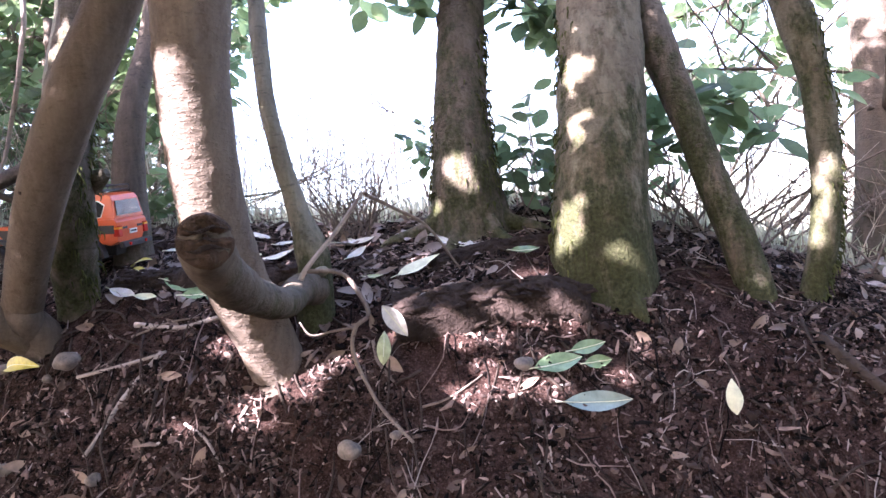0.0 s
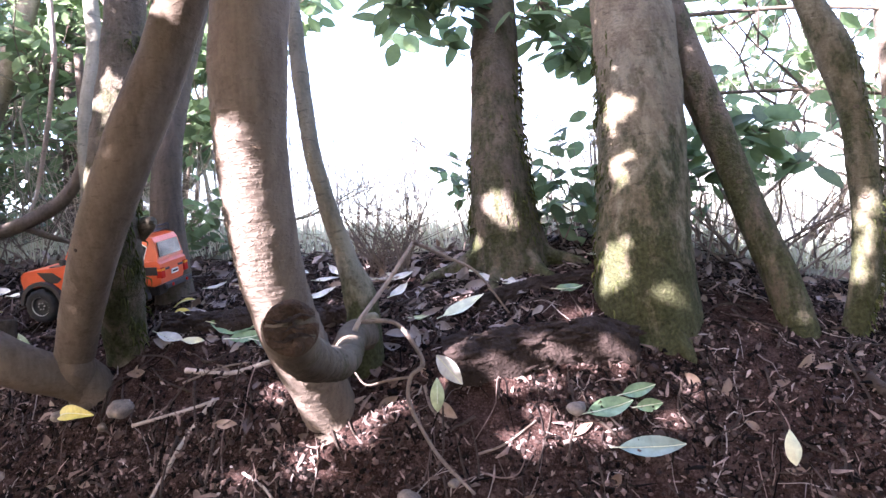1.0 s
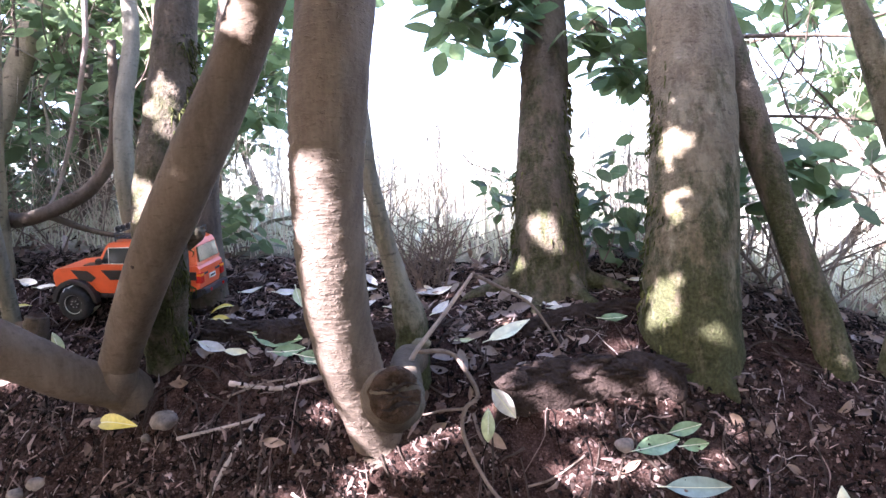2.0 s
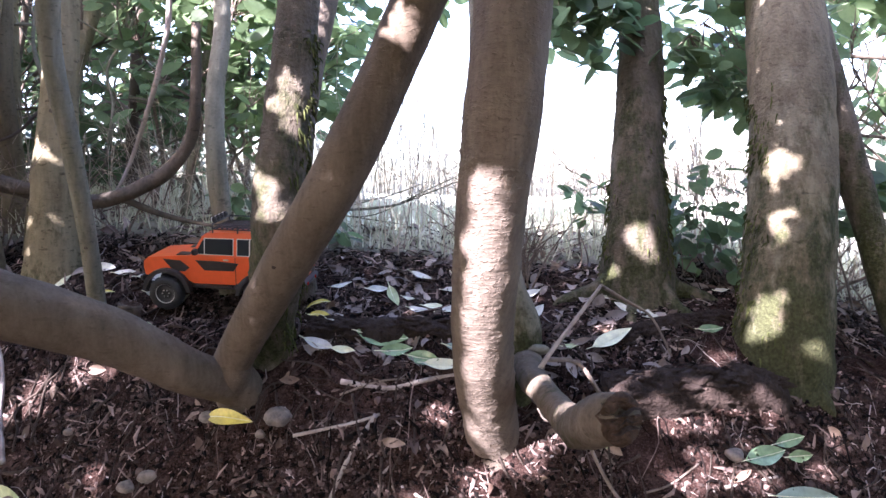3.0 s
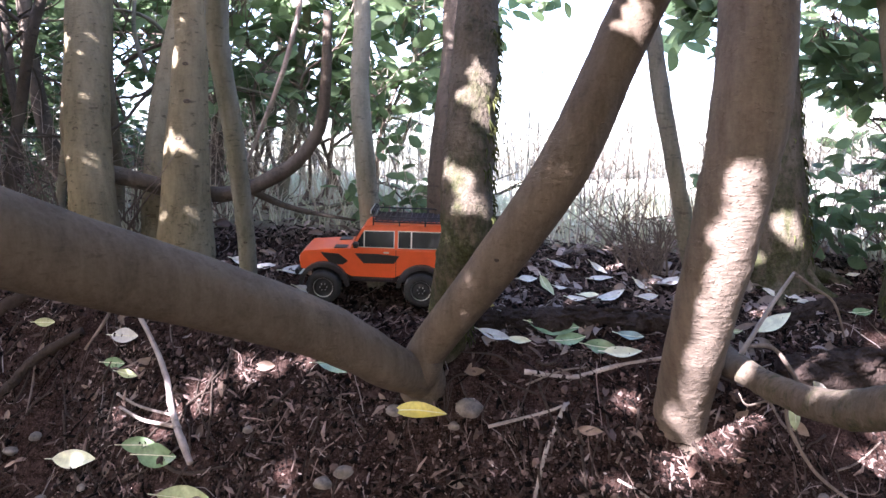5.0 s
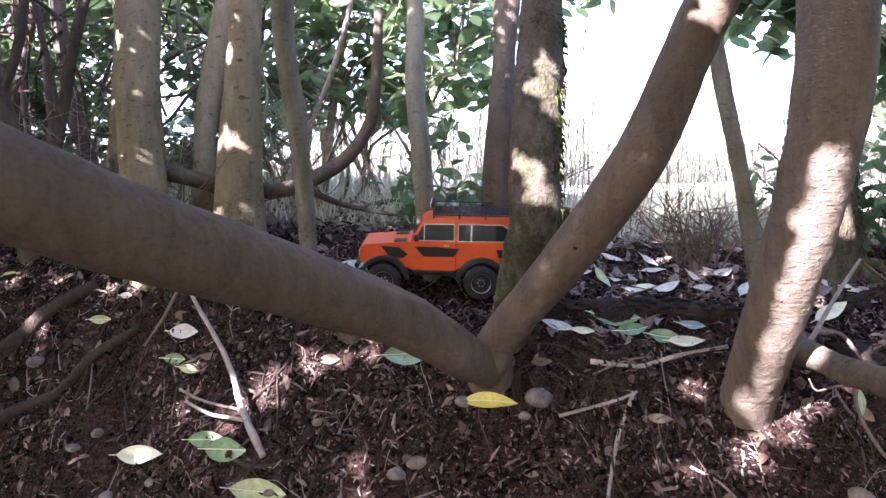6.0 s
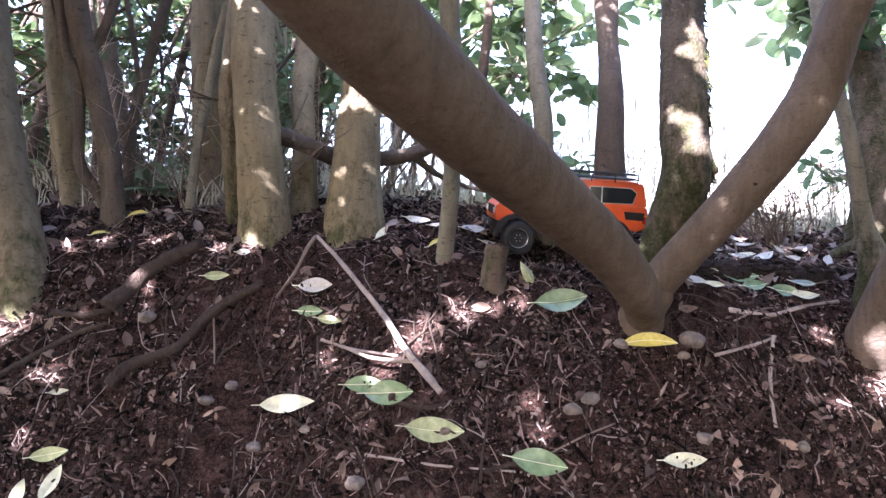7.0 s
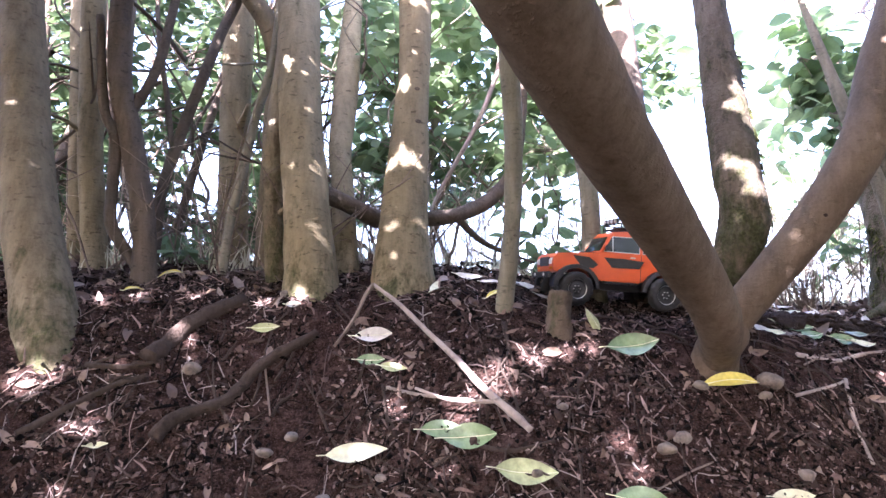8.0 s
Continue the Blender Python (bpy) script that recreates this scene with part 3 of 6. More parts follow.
def sawn_face(center, way, r, seed):
    """A cracked end of cut wood: rings of uneven height with a deep split across."""
    d = Vector(way).normalized()
    up = (Vector((0, 0, 1)) - d * d.z).normalized()
    side = d.cross(up)
    verts, faces = [Vector(center) + d * 0.004], []
    rings, sides = 7, 26
    for i in range(1, rings + 1):
        for k in range(sides):
            a = 2 * math.pi * k / sides
            q = up * math.sin(a) + side * math.cos(a)
            rr = r * i / rings * (1 + 0.05 * noise.noise(q * 2 + Vector((seed, 0, 0))))
            y = rr * math.sin(a)
            crack = -0.022 * math.exp(-((y - 0.25 * r + 0.1 * r * math.sin(3 * a)) / (0.13 * r)) ** 2) - 0.010 * math.exp(-((y + 0.35 * r) / (0.08 * r)) ** 2)
            verts.append(Vector(center) + q * rr + d * (crack + 0.010 * noise.noise(q * rr * 60 + Vector((seed, 0, 0))) + 0.004 * (1 - i / rings) - (0.012 if i == rings else 0)))
    for k in range(sides):
        faces.append((0, 1 + k, 1 + (k + 1) % sides))
        for i in range(rings - 1):
            a, b = 1 + i * sides, 1 + (i + 1) * sides
            faces.append((a + k, b + k, b + (k + 1) % sides, a + (k + 1) % sides))
    return verts, faces


CUT_WAY = Vector((0.55, -0.82, 0.14)).normalized()
part("sawn_end", *sawn_face((1.184, 1.020, 0.238), CUT_WAY, 0.055, 2.0), CUT_WOOD, stem_thin, "dark cracked sawn end of the branch")

# thin dark strips, raised over the end's cracks, stand in for their shade
for k, (lift, half, thick) in enumerate(((0.017, 0.045, 0.0042), (-0.020, 0.042, 0.0056), (-0.004, 0.027, 0.0025))):
    run = []
    for u in (-1.0, -0.55, -0.1, 0.35, 1.0):
        run.append((1.1884 + 0.83 * half * u, 1.0135 + 0.55 * half * u, 0.239 + lift + 0.005 * math.sin(4 * u + k), thick * (1.05 - abs(u))))
    part("split", *tube(run, 8, 4, 0.3, k, freq=60), ROTTEN, stem_thin, "dark crack across the sawn wood")

STICKS = [
    ("pale", .006, [(-1.100, 2.173), (-0.995, 2.108), (-0.836, 2.046)]),
    ("dark", .024, [(-1.823, 2.208), (-1.760, 2.249), (-1.605, 2.282), (-1.496, 2.335), (-1.320, 2.376)]),
    ("moss", .035, [(-1.899, 2.412), (-1.840, 2.469), (-1.729, 2.530), (-1.567, 2.585)]),
    ("pale", .006, [(0.258, 1.882), (0.450, 1.920), (0.538, 1.948)]),
    ("pale", .008, [(0.525, 1.944), (0.449, 1.850), (0.406, 1.774), (0.382, 1.719)]),
    ("pale", .010, [(0.389, 2.011), (0.558, 2.011), (0.702, 2.042), (0.901, 2.093)]),
    ("pale", .006, [(1.644, 1.876), (1.826, 1.930)]),
    ("moss", .020, [(2.582, 2.121), (2.640, 2.055), (2.696, 1.995)]),
    ("pale", .005, [(-0.961, 1.861), (-0.736, 1.780), (-0.484, 1.721)]),
    ("dark", .022, [(-1.456, 1.515), (-1.346, 1.560), (-1.258, 1.581)]),
    ("twig", .004, [(1.390, 1.845), (1.473, 1.867), (1.569, 1.908)]),
    ("dark", .007, [(-2.269, 2.321), (-2.166, 2.384), (-2.009, 2.419), (-1.870, 2.432)]),
    ("twig", .004, [(-1.496, 2.344), (-1.483, 2.280), (-1.475, 2.219)]),
]
MORE_STICKS = [
    ("pale", .005, [(0.671, 1.800), (0.758, 1.759), (0.836, 1.698)]),
    ("twig", .006, [(1.226, 1.971), (1.252, 1.924), (1.302, 1.889)]),
    ("twig", .005, [(0.672, 1.832), (0.730, 1.884), (0.767, 1.895)]),
    ("twig", .004, [(0.395, 1.984), (0.521, 2.021), (0.623, 2.040)]),
    ("dark", .012, [(-2.075, 2.409), (-1.951, 2.393), (-1.829, 2.406)]),
    ("dark", .012, [(-2.220, 2.251), (-2.090, 2.312), (-1.960, 2.348), (-1.873, 2.365)]),
    ("twig", .004, [(-0.473, 1.729), (-0.281, 1.754), (-0.155, 1.777)]),
    ("dark", .008, [(-0.903, 1.975), (-0.770, 1.907), (-0.619, 1.903)]),
    ("dark", .008, [(-0.600, 1.739), (-0.436, 1.739), (-0.315, 1.730)]),
]
STICK_LOOK = {"pale": (TWIG_PALE, "bleached fallen stick lying on dark litter", "stick"), "dark": (ROOT_BARK, "dark surface root creeping over the soil", "root"),
              "moss": (ROOT_BARK, "thick gnarled root rising from the soil", "root"), "twig": (TWIG, "thin brown fallen twig on the litter", "twig")}
for i, (kind, r, pts) in enumerate(STICKS + MORE_STICKS):
    mat, label, cat = STICK_LOOK[kind]
    run = lay(pts, r, 0.6 if r < 0.03 else 0.15)
    run = [(x + 0.4 * r * RND.uniform(-1, 1), y + 0.4 * r * RND.uniform(-1, 1), z + (0.3 * r * RND.uniform(-1, 1) if 0 < k < len(run) - 1 else 0), q) for k, (x, y, z, q) in enumerate(run)]
    tagged(part("root" if cat == "root" else "stick", *tube(run, 12, 8, 0.14 if r < 0.014 else 0.28, 3.0 + i, freq=30 if r < 0.014 else 22), mat), label, cat, "fallen sticks" if cat != "root" else "")

# the long bleached stick propped at its upper end, with a side twig
long_stick = empty("stick", "long bleached stick with a side twig propped on the bank", "stick", group="fallen sticks")
part("shaft", *tube([(-1.120, 2.344, 0.323, 0.006259), (-1.045, 2.249, 0.241, 0.007848), (-0.953, 2.167, 0.127, 0.008985), (-0.880, 2.078, 0.031, 0.01068), (-0.826, 1.981, -0.061, 0.01135), (-0.769, 1.898, -0.134, 0.01257), (-0.721, 1.839, -0.194, 0.01108)], 12, 8, 0.2, 8, freq=30), TWIG_PALE, long_stick)
part("side_twig", *tube([(-1.120, 2.344, 0.323, 0.008345), (-1.153, 2.324, 0.279, 0.007292), (-1.198, 2.291, 0.186, 0.006235), (-1.266, 2.277, 0.090, 0.005212)], 8, 5, 0.12, 9, freq=30), TWIG, long_stick)
part("side_twig", *tube([(-0.787, 1.941, -0.107, 0.007609), (-0.871, 1.979, -0.106, 0.006501), (-0.943, 2.000, -0.097, 0.006459), (-1.033, 2.034, -0.062, 0.004272)], 8, 5, 0.12, 19, freq=30), TWIG_PALE, long_stick)

# the bent dead twig hooked over the sawn branch
hook = empty("stick", "bent dead twig arching above the sawn branch", "stick", group="fallen sticks")
part("shaft", *tube([(1.058, 1.821, 0.145, 0.008847), (1.085, 1.823, 0.188, 0.007739), (1.168, 1.866, 0.289, 0.006631), (1.255, 1.888, 0.401, 0.005481)], 9, 6, 0.12, 12, freq=30), TWIG_PALE, hook)
part("side_twig", *tube([(1.255, 1.888, 0.401, 0.006577), (1.340, 1.935, 0.348, 0.005386), (1.430, 1.967, 0.287, 0.004231), (1.512, 2.042, 0.146, 0.003105)], 8, 5, 0.1, 13, freq=30), TWIG, hook)
part("side_twig", *tube([(1.079, 1.823, 0.178, 0.007739), (1.176, 1.856, 0.164, 0.007167), (1.231, 1.848, 0.096, 0.007133), (1.257, 1.836, 0.034, 0.006569), (1.219, 1.823, -0.000, 0.006593), (1.211, 1.804, -0.072, 0.00605), (1.262, 1.782, -0.184, 0.005472), (1.311, 1.752, -0.246, 0.005499), (1.398, 1.669, -0.307, 0.004402)], 9, 6, 0.12, 14, freq=30), TWIG, hook)
part("side_twig", *tube([(1.219, 1.823, -0.000, 0.004396), (1.148, 1.831, -0.006, 0.004409), (1.083, 1.816, -0.013, 0.003303), (1.053, 1.807, 0.029, 0.00221)], 8, 5, 0.1, 15, freq=30), TWIG, hook)

# rotting logs lying on the terrace
for pts, r, seed in (([(0.229, 2.206), (0.424, 2.219), (0.669, 2.234), (0.982, 2.249)], 0.062, 1), ([(1.376, 2.262), (1.591, 2.352), (1.795, 2.420)], 0.042, 2), ([(1.290, 2.040), (1.500, 2.070), (1.720, 2.105), (1.900, 2.130)], 0.085, 3)):
    log = empty("rotten_log", "dark rotting log sunk into leaf litter", "log")
    part("log_body", *tube(lay(pts, r, -0.3 if seed < 3 else -0.12, 0.8), 26, 14, 0.4, 20 + seed, freq=11, wrinkle=0.008), ROTTEN, log)
    g, flakes = random.Random(seed), []
    run = spline(lay(pts, r, -0.3 if seed < 3 else -0.12, 0.8), 20)
    for _ in range(150):
        k = g.randrange(1, len(run) - 1)
        c, d = Vector(run[k][:3]), (Vector(run[k + 1][:3]) - Vector(run[k - 1][:3])).normalized()
        a = g.gauss(0.6, 0.75)
        up, side = Vector((0, 0, 1)), Vector((d.y, -d.x, 0))
        o = (up * math.cos(a) + side * math.sin(a)).normalized()
        ln, w = g.uniform(0.02, 0.075), g.uniform(0.004, 0.013)
        q = c + o * run[k][3] * g.uniform(0.98, 1.12)
        t2 = (d + Vector((g.gauss(0, 0.15), g.gauss(0, 0.15), g.gauss(0, 0.12)))).normalized()
        flakes.append(tube([(*(q - t2 * ln * 0.5), w * 0.3), (*q, w), (*(q + t2 * ln * 0.5), w * 0.25)], 5, 2, 0.3, g.random() * 9, freq=40))
    tagged(part("loose_bark", *join(*flakes), ROTTEN, log), kind="stuff")
    x, y = pts[0]
    part("broken_end", *sawn_face((x - 0.004, y, ground_z(x, y) - r * (0.3 if seed < 3 else 0.12)), (-1, -0.1, 0.05), r * 0.9, seed), CUT_WOOD, log)

stump = empty("stump", "small grey weathered tree stump beside the car", "stump")
part("stump_body", *tube([(-0.474, 2.199, 0.084, 0.06526), (-0.466, 2.197, 0.156, 0.05267), (-0.455, 2.197, 0.219, 0.04532), (-0.446, 2.197, 0.289, 0.04323)], 20, 8, 0.18, 33, freq=20), BRANCH_BARK, stump)
part("stump_top", *sawn_face((-0.446, 2.197, 0.292), (0.12, -0.1, 1), 0.040, 4.0), CUT_WOOD, stump)

# the dark low bough between the pale trunks
bough = empty("branch", "dark crooked bough hanging low between trunks", "branch")
part("bough", *tube([(-1.400, 2.643, 0.790, 0.0401), (-1.207, 2.689, 0.738, 0.03647), (-1.073, 2.734, 0.691, 0.03683), (-0.980, 2.764, 0.681, 0.03497), (-0.843, 2.660, 0.672, 0.03421), (-0.728, 2.659, 0.692, 0.03221), (-0.615, 2.705, 0.746, 0.03227), (-0.514, 2.727, 0.814, 0.0302), (-0.423, 2.737, 0.944, 0.02785), (-0.386, 2.715, 1.112, 0.02532), (-0.361, 2.687, 1.438, 0.01905)], 14, 6, 0.1, 41), BARK_DARK, bough)
part("side_branch", *tube([(-0.713, 2.663, 0.688, 0.01813), (-0.596, 2.744, 0.622, 0.01409), (-0.473, 2.797, 0.581, 0.01005), (-0.287, 2.849, 0.543, 0.005981)], 9, 5, 0.12, 42), BARK_DARK, bough)
pale_bough = empty("branch", "thin pale dead branch leaning through the leaves", "branch")
part("bough", *tube([(-0.814, 2.786, 0.694, 0.005972), (-0.747, 2.823, 0.847, 0.008916), (-0.592, 2.743, 1.143, 0.01158), (-0.515, 2.703, 1.342, 0.01144), (-0.478, 2.684, 1.480, 0.01234), (-0.443, 2.642, 1.807, 0.01318)], 9, 5, 0.1, 43), TWIG_PALE, pale_bough)


# ---- stones ----
def stone(x, y, r, seed):
    bm = bmesh.new()
    bmesh.ops.create_icosphere(bm, subdivisions=3, radius=1.0)
    sc = Vector((1.0, 0.8 + 0.2 * math.sin(seed), 0.62))
    for v in bm.verts:
        n1 = noise.noise(v.co * 0.9 + Vector((seed * 3.1, 0, 0))) + 0.35 * noise.noise(v.co * 2.4 + Vector((seed, 0, 0)))
        v.co = Vector(a * b for a, b in zip(v.co * (1 + 0.28 * n1), sc)) * r
    me = bpy.data.meshes.new("stone")
    bm.to_mesh(me)
    bm.free()
    me.materials.append(STONE)
    me.polygons.foreach_set("use_smooth", [True] * len(me.polygons))
    ob = new("stone", me)
    ob.location, ob.rotation_euler = (x, y, ground_z(x, y) + r * 0.22), (0.2 * math.sin(seed * 5), 0.2 * math.cos(seed * 3), seed * 2.3)
    return tagged(ob, "grey-brown rounded stone half sunk in litter", "stone", "stones")


STONES = [(0.192, 1.924, 0.0459), (-0.060, 1.950, 0.0263), (-1.424, 2.550, 0.0266), (-1.468, 1.619, 0.0238), (-1.521, 1.575, 0.0301), (-1.407, 2.158, 0.0276), (-1.488, 2.132, 0.0276), (-1.319, 2.005, 0.024), (-0.286, 1.822, 0.0338), (-1.733, 2.372, 0.0365),
          (-0.218, 1.831, 0.0338), (1.196, 1.744, 0.0431), (1.322, 1.788, 0.0202), (-0.995, 1.802, 0.0317), (-0.562, 1.963, 0.0188), (0.145, 1.891, 0.022), (0.446, 1.672, 0.0321), (-0.703, 1.844, 0.0225), (-1.150, 1.974, 0.0198), (1.695, 1.940, 0.0316), (0.124, 1.710, 0.0275)]
for i, (x, y, r) in enumerate(STONES):
    stone(x, y, r, i + 1.0)


# ---- fallen leaves that can be told apart ----
def leaf_shape(length, width, curl=0.0, twist=0.0, stem=0.15):
    """A pointed oval leaf along x, with midrib, curl along its length and a stalk: verts and faces, both sides of one thin skin."""
    n = 9
    verts, faces = [], []
    for i in range(n):
        u = i / (n - 1)
        w = width * 0.5 * (math.sin(math.pi * min(1, u * 0.98 + 0.01)) ** 0.8) * (1 - 0.25 * u)
        x, zc = (u - 0.5) * length, curl * length * (4 * (u - 0.5) ** 2 - 0.35)
        tw = twist * (u - 0.5)
        for s in (-1, -0.5, 0, 0.5, 1):
            verts.append(Vector((x, s * w * math.cos(tw), zc + abs(s) * w * 0.35 + s * w * math.sin(tw) + 0.0015 * math.sin(u * 40 + s * 3))))
    for i in range(n - 1):
        for k in range(4):
            a = i * 5 + k
            faces.append((a, a + 5, a + 6, a + 1))
    return verts, faces


LEAVES = [
    ("green", -0.239, 2.070, 6, 0.190), ("yellow", 0.028, 1.905, -17, 0.190), ("green", -0.955, 2.003, -3, 0.134), ("green", -0.875, 1.962, -7, 0.167), ("cream", -1.212, 2.054, -8, 0.190), ("olive", -0.740, 1.841, -17, 0.190),
    ("green", -0.429, 1.716, -33, 0.179), ("cream", 0.032, 1.670, -2, 0.147), ("green", -1.141, 2.254, -16, 0.099), ("olive", -1.072, 2.199, -41, 0.094), ("pale", -1.123, 2.314, -17, 0.139), ("olive", -1.497, 2.432, -9, 0.105),
    ("pale", -1.401, 2.461, -17, 0.059), ("cream", -1.984, 2.200, 12, 0.063), ("olive", -1.964, 2.059, 20, 0.121), ("cream", -2.027, 1.972, 89, 0.100), ("cream", -1.939, 2.002, 75, 0.125), ("yellow", -1.989, 2.671, 24, 0.074),
    ("pale", -0.620, 2.500, 8, 0.090),
]
MORE_LEAVES = [
    ("pale", 0.293, 2.107, -23, 0.119), ("cream", 0.382, 2.102, -5, 0.086), ("green", 0.513, 2.172, -8, 0.190), ("green", 0.568, 2.131, 13, 0.118), ("green", 0.670, 2.091, -15, 0.114), ("teal", 0.790, 2.145, -18, 0.098),
    ("cream", 0.745, 2.073, 9, 0.144), ("yellow", 0.268, 2.250, -27, 0.116), ("olive", 0.521, 2.400, -59, 0.107), ("pale", 0.329, 2.207, -30, 0.071), ("pale", 0.297, 2.488, 22, 0.086), ("green", 1.793, 1.957, 28, 0.151),
    ("green", 1.885, 2.001, 34, 0.110), ("green", 1.911, 1.976, 18, 0.081), ("teal", 1.899, 1.891, 0, 0.190),
    ("cream", 0.680, 2.358, -6, 0.077), ("pale", 0.767, 2.375, 27, 0.136), ("pale", 0.918, 2.471, -45, 0.084), ("pale", 1.040, 2.517, 36, 0.154), ("pale", 0.767, 2.599, -51, 0.090), ("pale", 0.759, 2.509, 2, 0.100),
    ("pale", 1.524, 2.357, 13, 0.082), ("cream", 1.344, 2.223, 30, 0.162), ("brown", 1.227, 2.208, 20, 0.089),
]
LAST_LEAVES = [
    ("pale", 1.687, 2.534, 12, 0.086), ("pale", 1.483, 2.401, -33, 0.086), ("pale", 0.578, 2.425, -5, 0.051), ("brown", 0.593, 1.873, -15, 0.089),
    ("pale", 1.556, 2.434, 0, 0.083), ("pale", 0.628, 2.327, -11, 0.079), ("olive", 1.188, 2.188, 19, 0.063),
    ("pale", 1.373, 2.480, 21, 0.073), ("green", 1.708, 2.293, 19, 0.102), ("pale", 1.831, 2.581, 18, 0.067), ("pale", 1.006, 2.574, -48, 0.061),
]
FAR_LEAVES = [("pale", -0.484, 2.479, 32, 0.131), ("pale", -0.706, 2.512, -23, 0.109), ("yellow", -1.876, 2.793, 5, 0.097), ("pale", 1.079, 2.382, 60, 0.093), ("pale", 1.411, 2.397, 140, 0.080), ("pale", 0.917, 2.388, 20, 0.094), ("yellow", -0.642, 2.352, 20, 0.102),
              ("cream", -0.863, 2.444, 60, 0.091), ("pale", -0.417, 2.373, -10, 0.112), ("cream", -0.317, 2.339, 40, 0.092), ("yellow", 0.241, 2.312, 10, 0.102), ("pale", 0.453, 2.462, 25, 0.091), ("pale", 0.611, 2.605, -15, 0.099)]
# leaves that stand up or lean on something: kind, foot, tip, width
STANDING = [("olive", (-0.316, 2.149, 0.137), (-0.364, 2.162, 0.229), 0.05), ("olive", (1.277, 1.882, -0.121), (1.279, 1.920, -0.023), 0.05), ("pale", (1.300, 1.838, 0.057), (1.366, 1.854, -0.038), 0.06), ("cream", (2.230, 1.664, -0.276), (2.230, 1.692, -0.191), 0.05),
            ("cream", (-0.929, 2.381, 0.211), (-0.894, 2.408, 0.293), 0.05)]
LEAF_LOOK = {"yellow": (LEAF_YELLOW, "yellow fallen laurel leaf curling on the litter"), "green": (LEAF_GREEN, "green fallen laurel leaf lying on the litter"),
             "cream": (LEAF_CREAM, "cream-yellow dry fallen leaf on the litter"), "olive": (LEAF_CREAM, "dull olive fallen leaf on the litter"),
             "pale": (LEAF_PALE, "bleached pale fallen leaf showing its underside"), "brown": (DEAD_LEAF, "brown-purple withered fallen leaf")}
LEAF_OLIVE = plain("olive_fallen_leaf", (0.38, 0.42, 0.22), 0.5, vary=0.3, scale=40)
LEAF_LOOK["olive"] = (LEAF_OLIVE, LEAF_LOOK["olive"][1])
LEAF_LOOK["teal"] = (LEAF_TEAL, "dark grey-green fallen leaf tilted on the litter")
for i, (kind, x, y, heading, length) in enumerate(LEAVES + MORE_LEAVES + LAST_LEAVES + FAR_LEAVES):
    mat, label = LEAF_LOOK[kind]
    thing = empty("fallen_leaf", label, "leaf", (0, 0, 0), "fallen leaves")
    curl = RND.uniform(0.04, 0.13) if kind != "yellow" else -0.13
    verts, faces = leaf_shape(length, length * (RND.uniform(0.46, 0.58) if kind == "green" else 0.33 if kind == "yellow" else RND.uniform(0.38, 0.52)), curl, RND.uniform(-0.7, 0.7))
    rot = slope_frame(x, y) @ Euler((RND.uniform(-0.05, 0.35), RND.uniform(-0.2, 0.2), 0)).to_matrix()
    # heading in plan, carried onto the slope
    inv = rot.inverted() @ Vector((math.cos(radians(heading)), math.sin(radians(heading)), 0))
    turn = rot @ Matrix.Rotation(math.atan2(inv.y, inv.x), 3, "Z")
    base = Vector((x, y, ground_z(x, y)))
    placed = [turn @ v for v in verts]
    low = min((base + v).z - ground_z((base + v).x, (base + v).y) for v in placed)
    shift = base + Vector((0, 0, 0.010 - low * 0.85))
    part("blade", [v + shift for v in placed], faces, mat, thing)
    rib = [(*(turn @ (verts[j * 5 + 2] + Vector((0, 0, 0.0012))) + shift), 0.0016 - 0.0001 * j) for j in range(0, 9, 2)]
    stalk = turn @ (verts[2] + Vector((-0.16 * length, 0, 0.004))) + shift
    part("midrib", *tube([(*stalk, 0.0018)] + rib, 5, 2, 0.0, 0.0), LEAF_CREAM if kind != "brown" else DEAD_LEAF, thing)
for kind, foot, tip, width in STANDING:
    mat, label = LEAF_LOOK[kind]
    thing = empty("fallen_leaf", label.replace("lying on", "standing up from"), "leaf", (0, 0, 0), "fallen leaves")
    a, b = Vector(foot), Vector(tip)
    along = (b - a).normalized()
    across = Vector((1.0, 0.25, 0.1))
    across = (across - along * across.dot(along)).normalized()
    if abs(along.x) > 0.6:
        across = Vector((0.1, -0.75, 0.65))
        across = (across - along * across.dot(along)).normalized()
    m = Matrix((along, across, along.cross(across))).transposed()
    verts, faces = leaf_shape((b - a).length, width, 0.08, 0.3)
    part("blade", [m @ v + (a + b) * 0.5 for v in verts], faces, mat, thing)
    part("midrib", *tube([(*(m @ (verts[q * 5 + 2] + Vector((0, 0, 0.0012))) + (a + b) * 0.5), 0.0015) for q in range(0, 9, 2)], 5, 2), LEAF_CREAM, thing)


# ---- the radio-controlled car ----
PAINT = plain("orange_paint", (0.72, 0.105, 0.018), 0.36, spec=0.6, vary=0.08, scale=25)
BLACK = plain("black_plastic", (0.018, 0.018, 0.02), 0.45, vary=0.3)
RUBBER = plain("tyre_rubber", (0.022, 0.022, 0.022), 0.85, vary=0.4, scale=90)
STRIPE = plain("black_decal", (0.02, 0.018, 0.018), 0.35, vary=0.2)
SILVER = plain("silver_trim", (0.55, 0.55, 0.53), 0.35, metal=0.7, vary=0.1)
LAMP_RED = plain("red_lamp", (0.55, 0.03, 0.02), 0.2, vary=0.1)
LAMP_AMBER = plain("amber_lamp", (0.85, 0.30, 0.03), 0.2, vary=0.1)
LAMP_CLEAR = plain("clear_lamp", (0.85, 0.85, 0.80), 0.15, vary=0.05)
GLASS_DARK, _nt, _b = material("smoked_window", 0.08, spec=0.6)
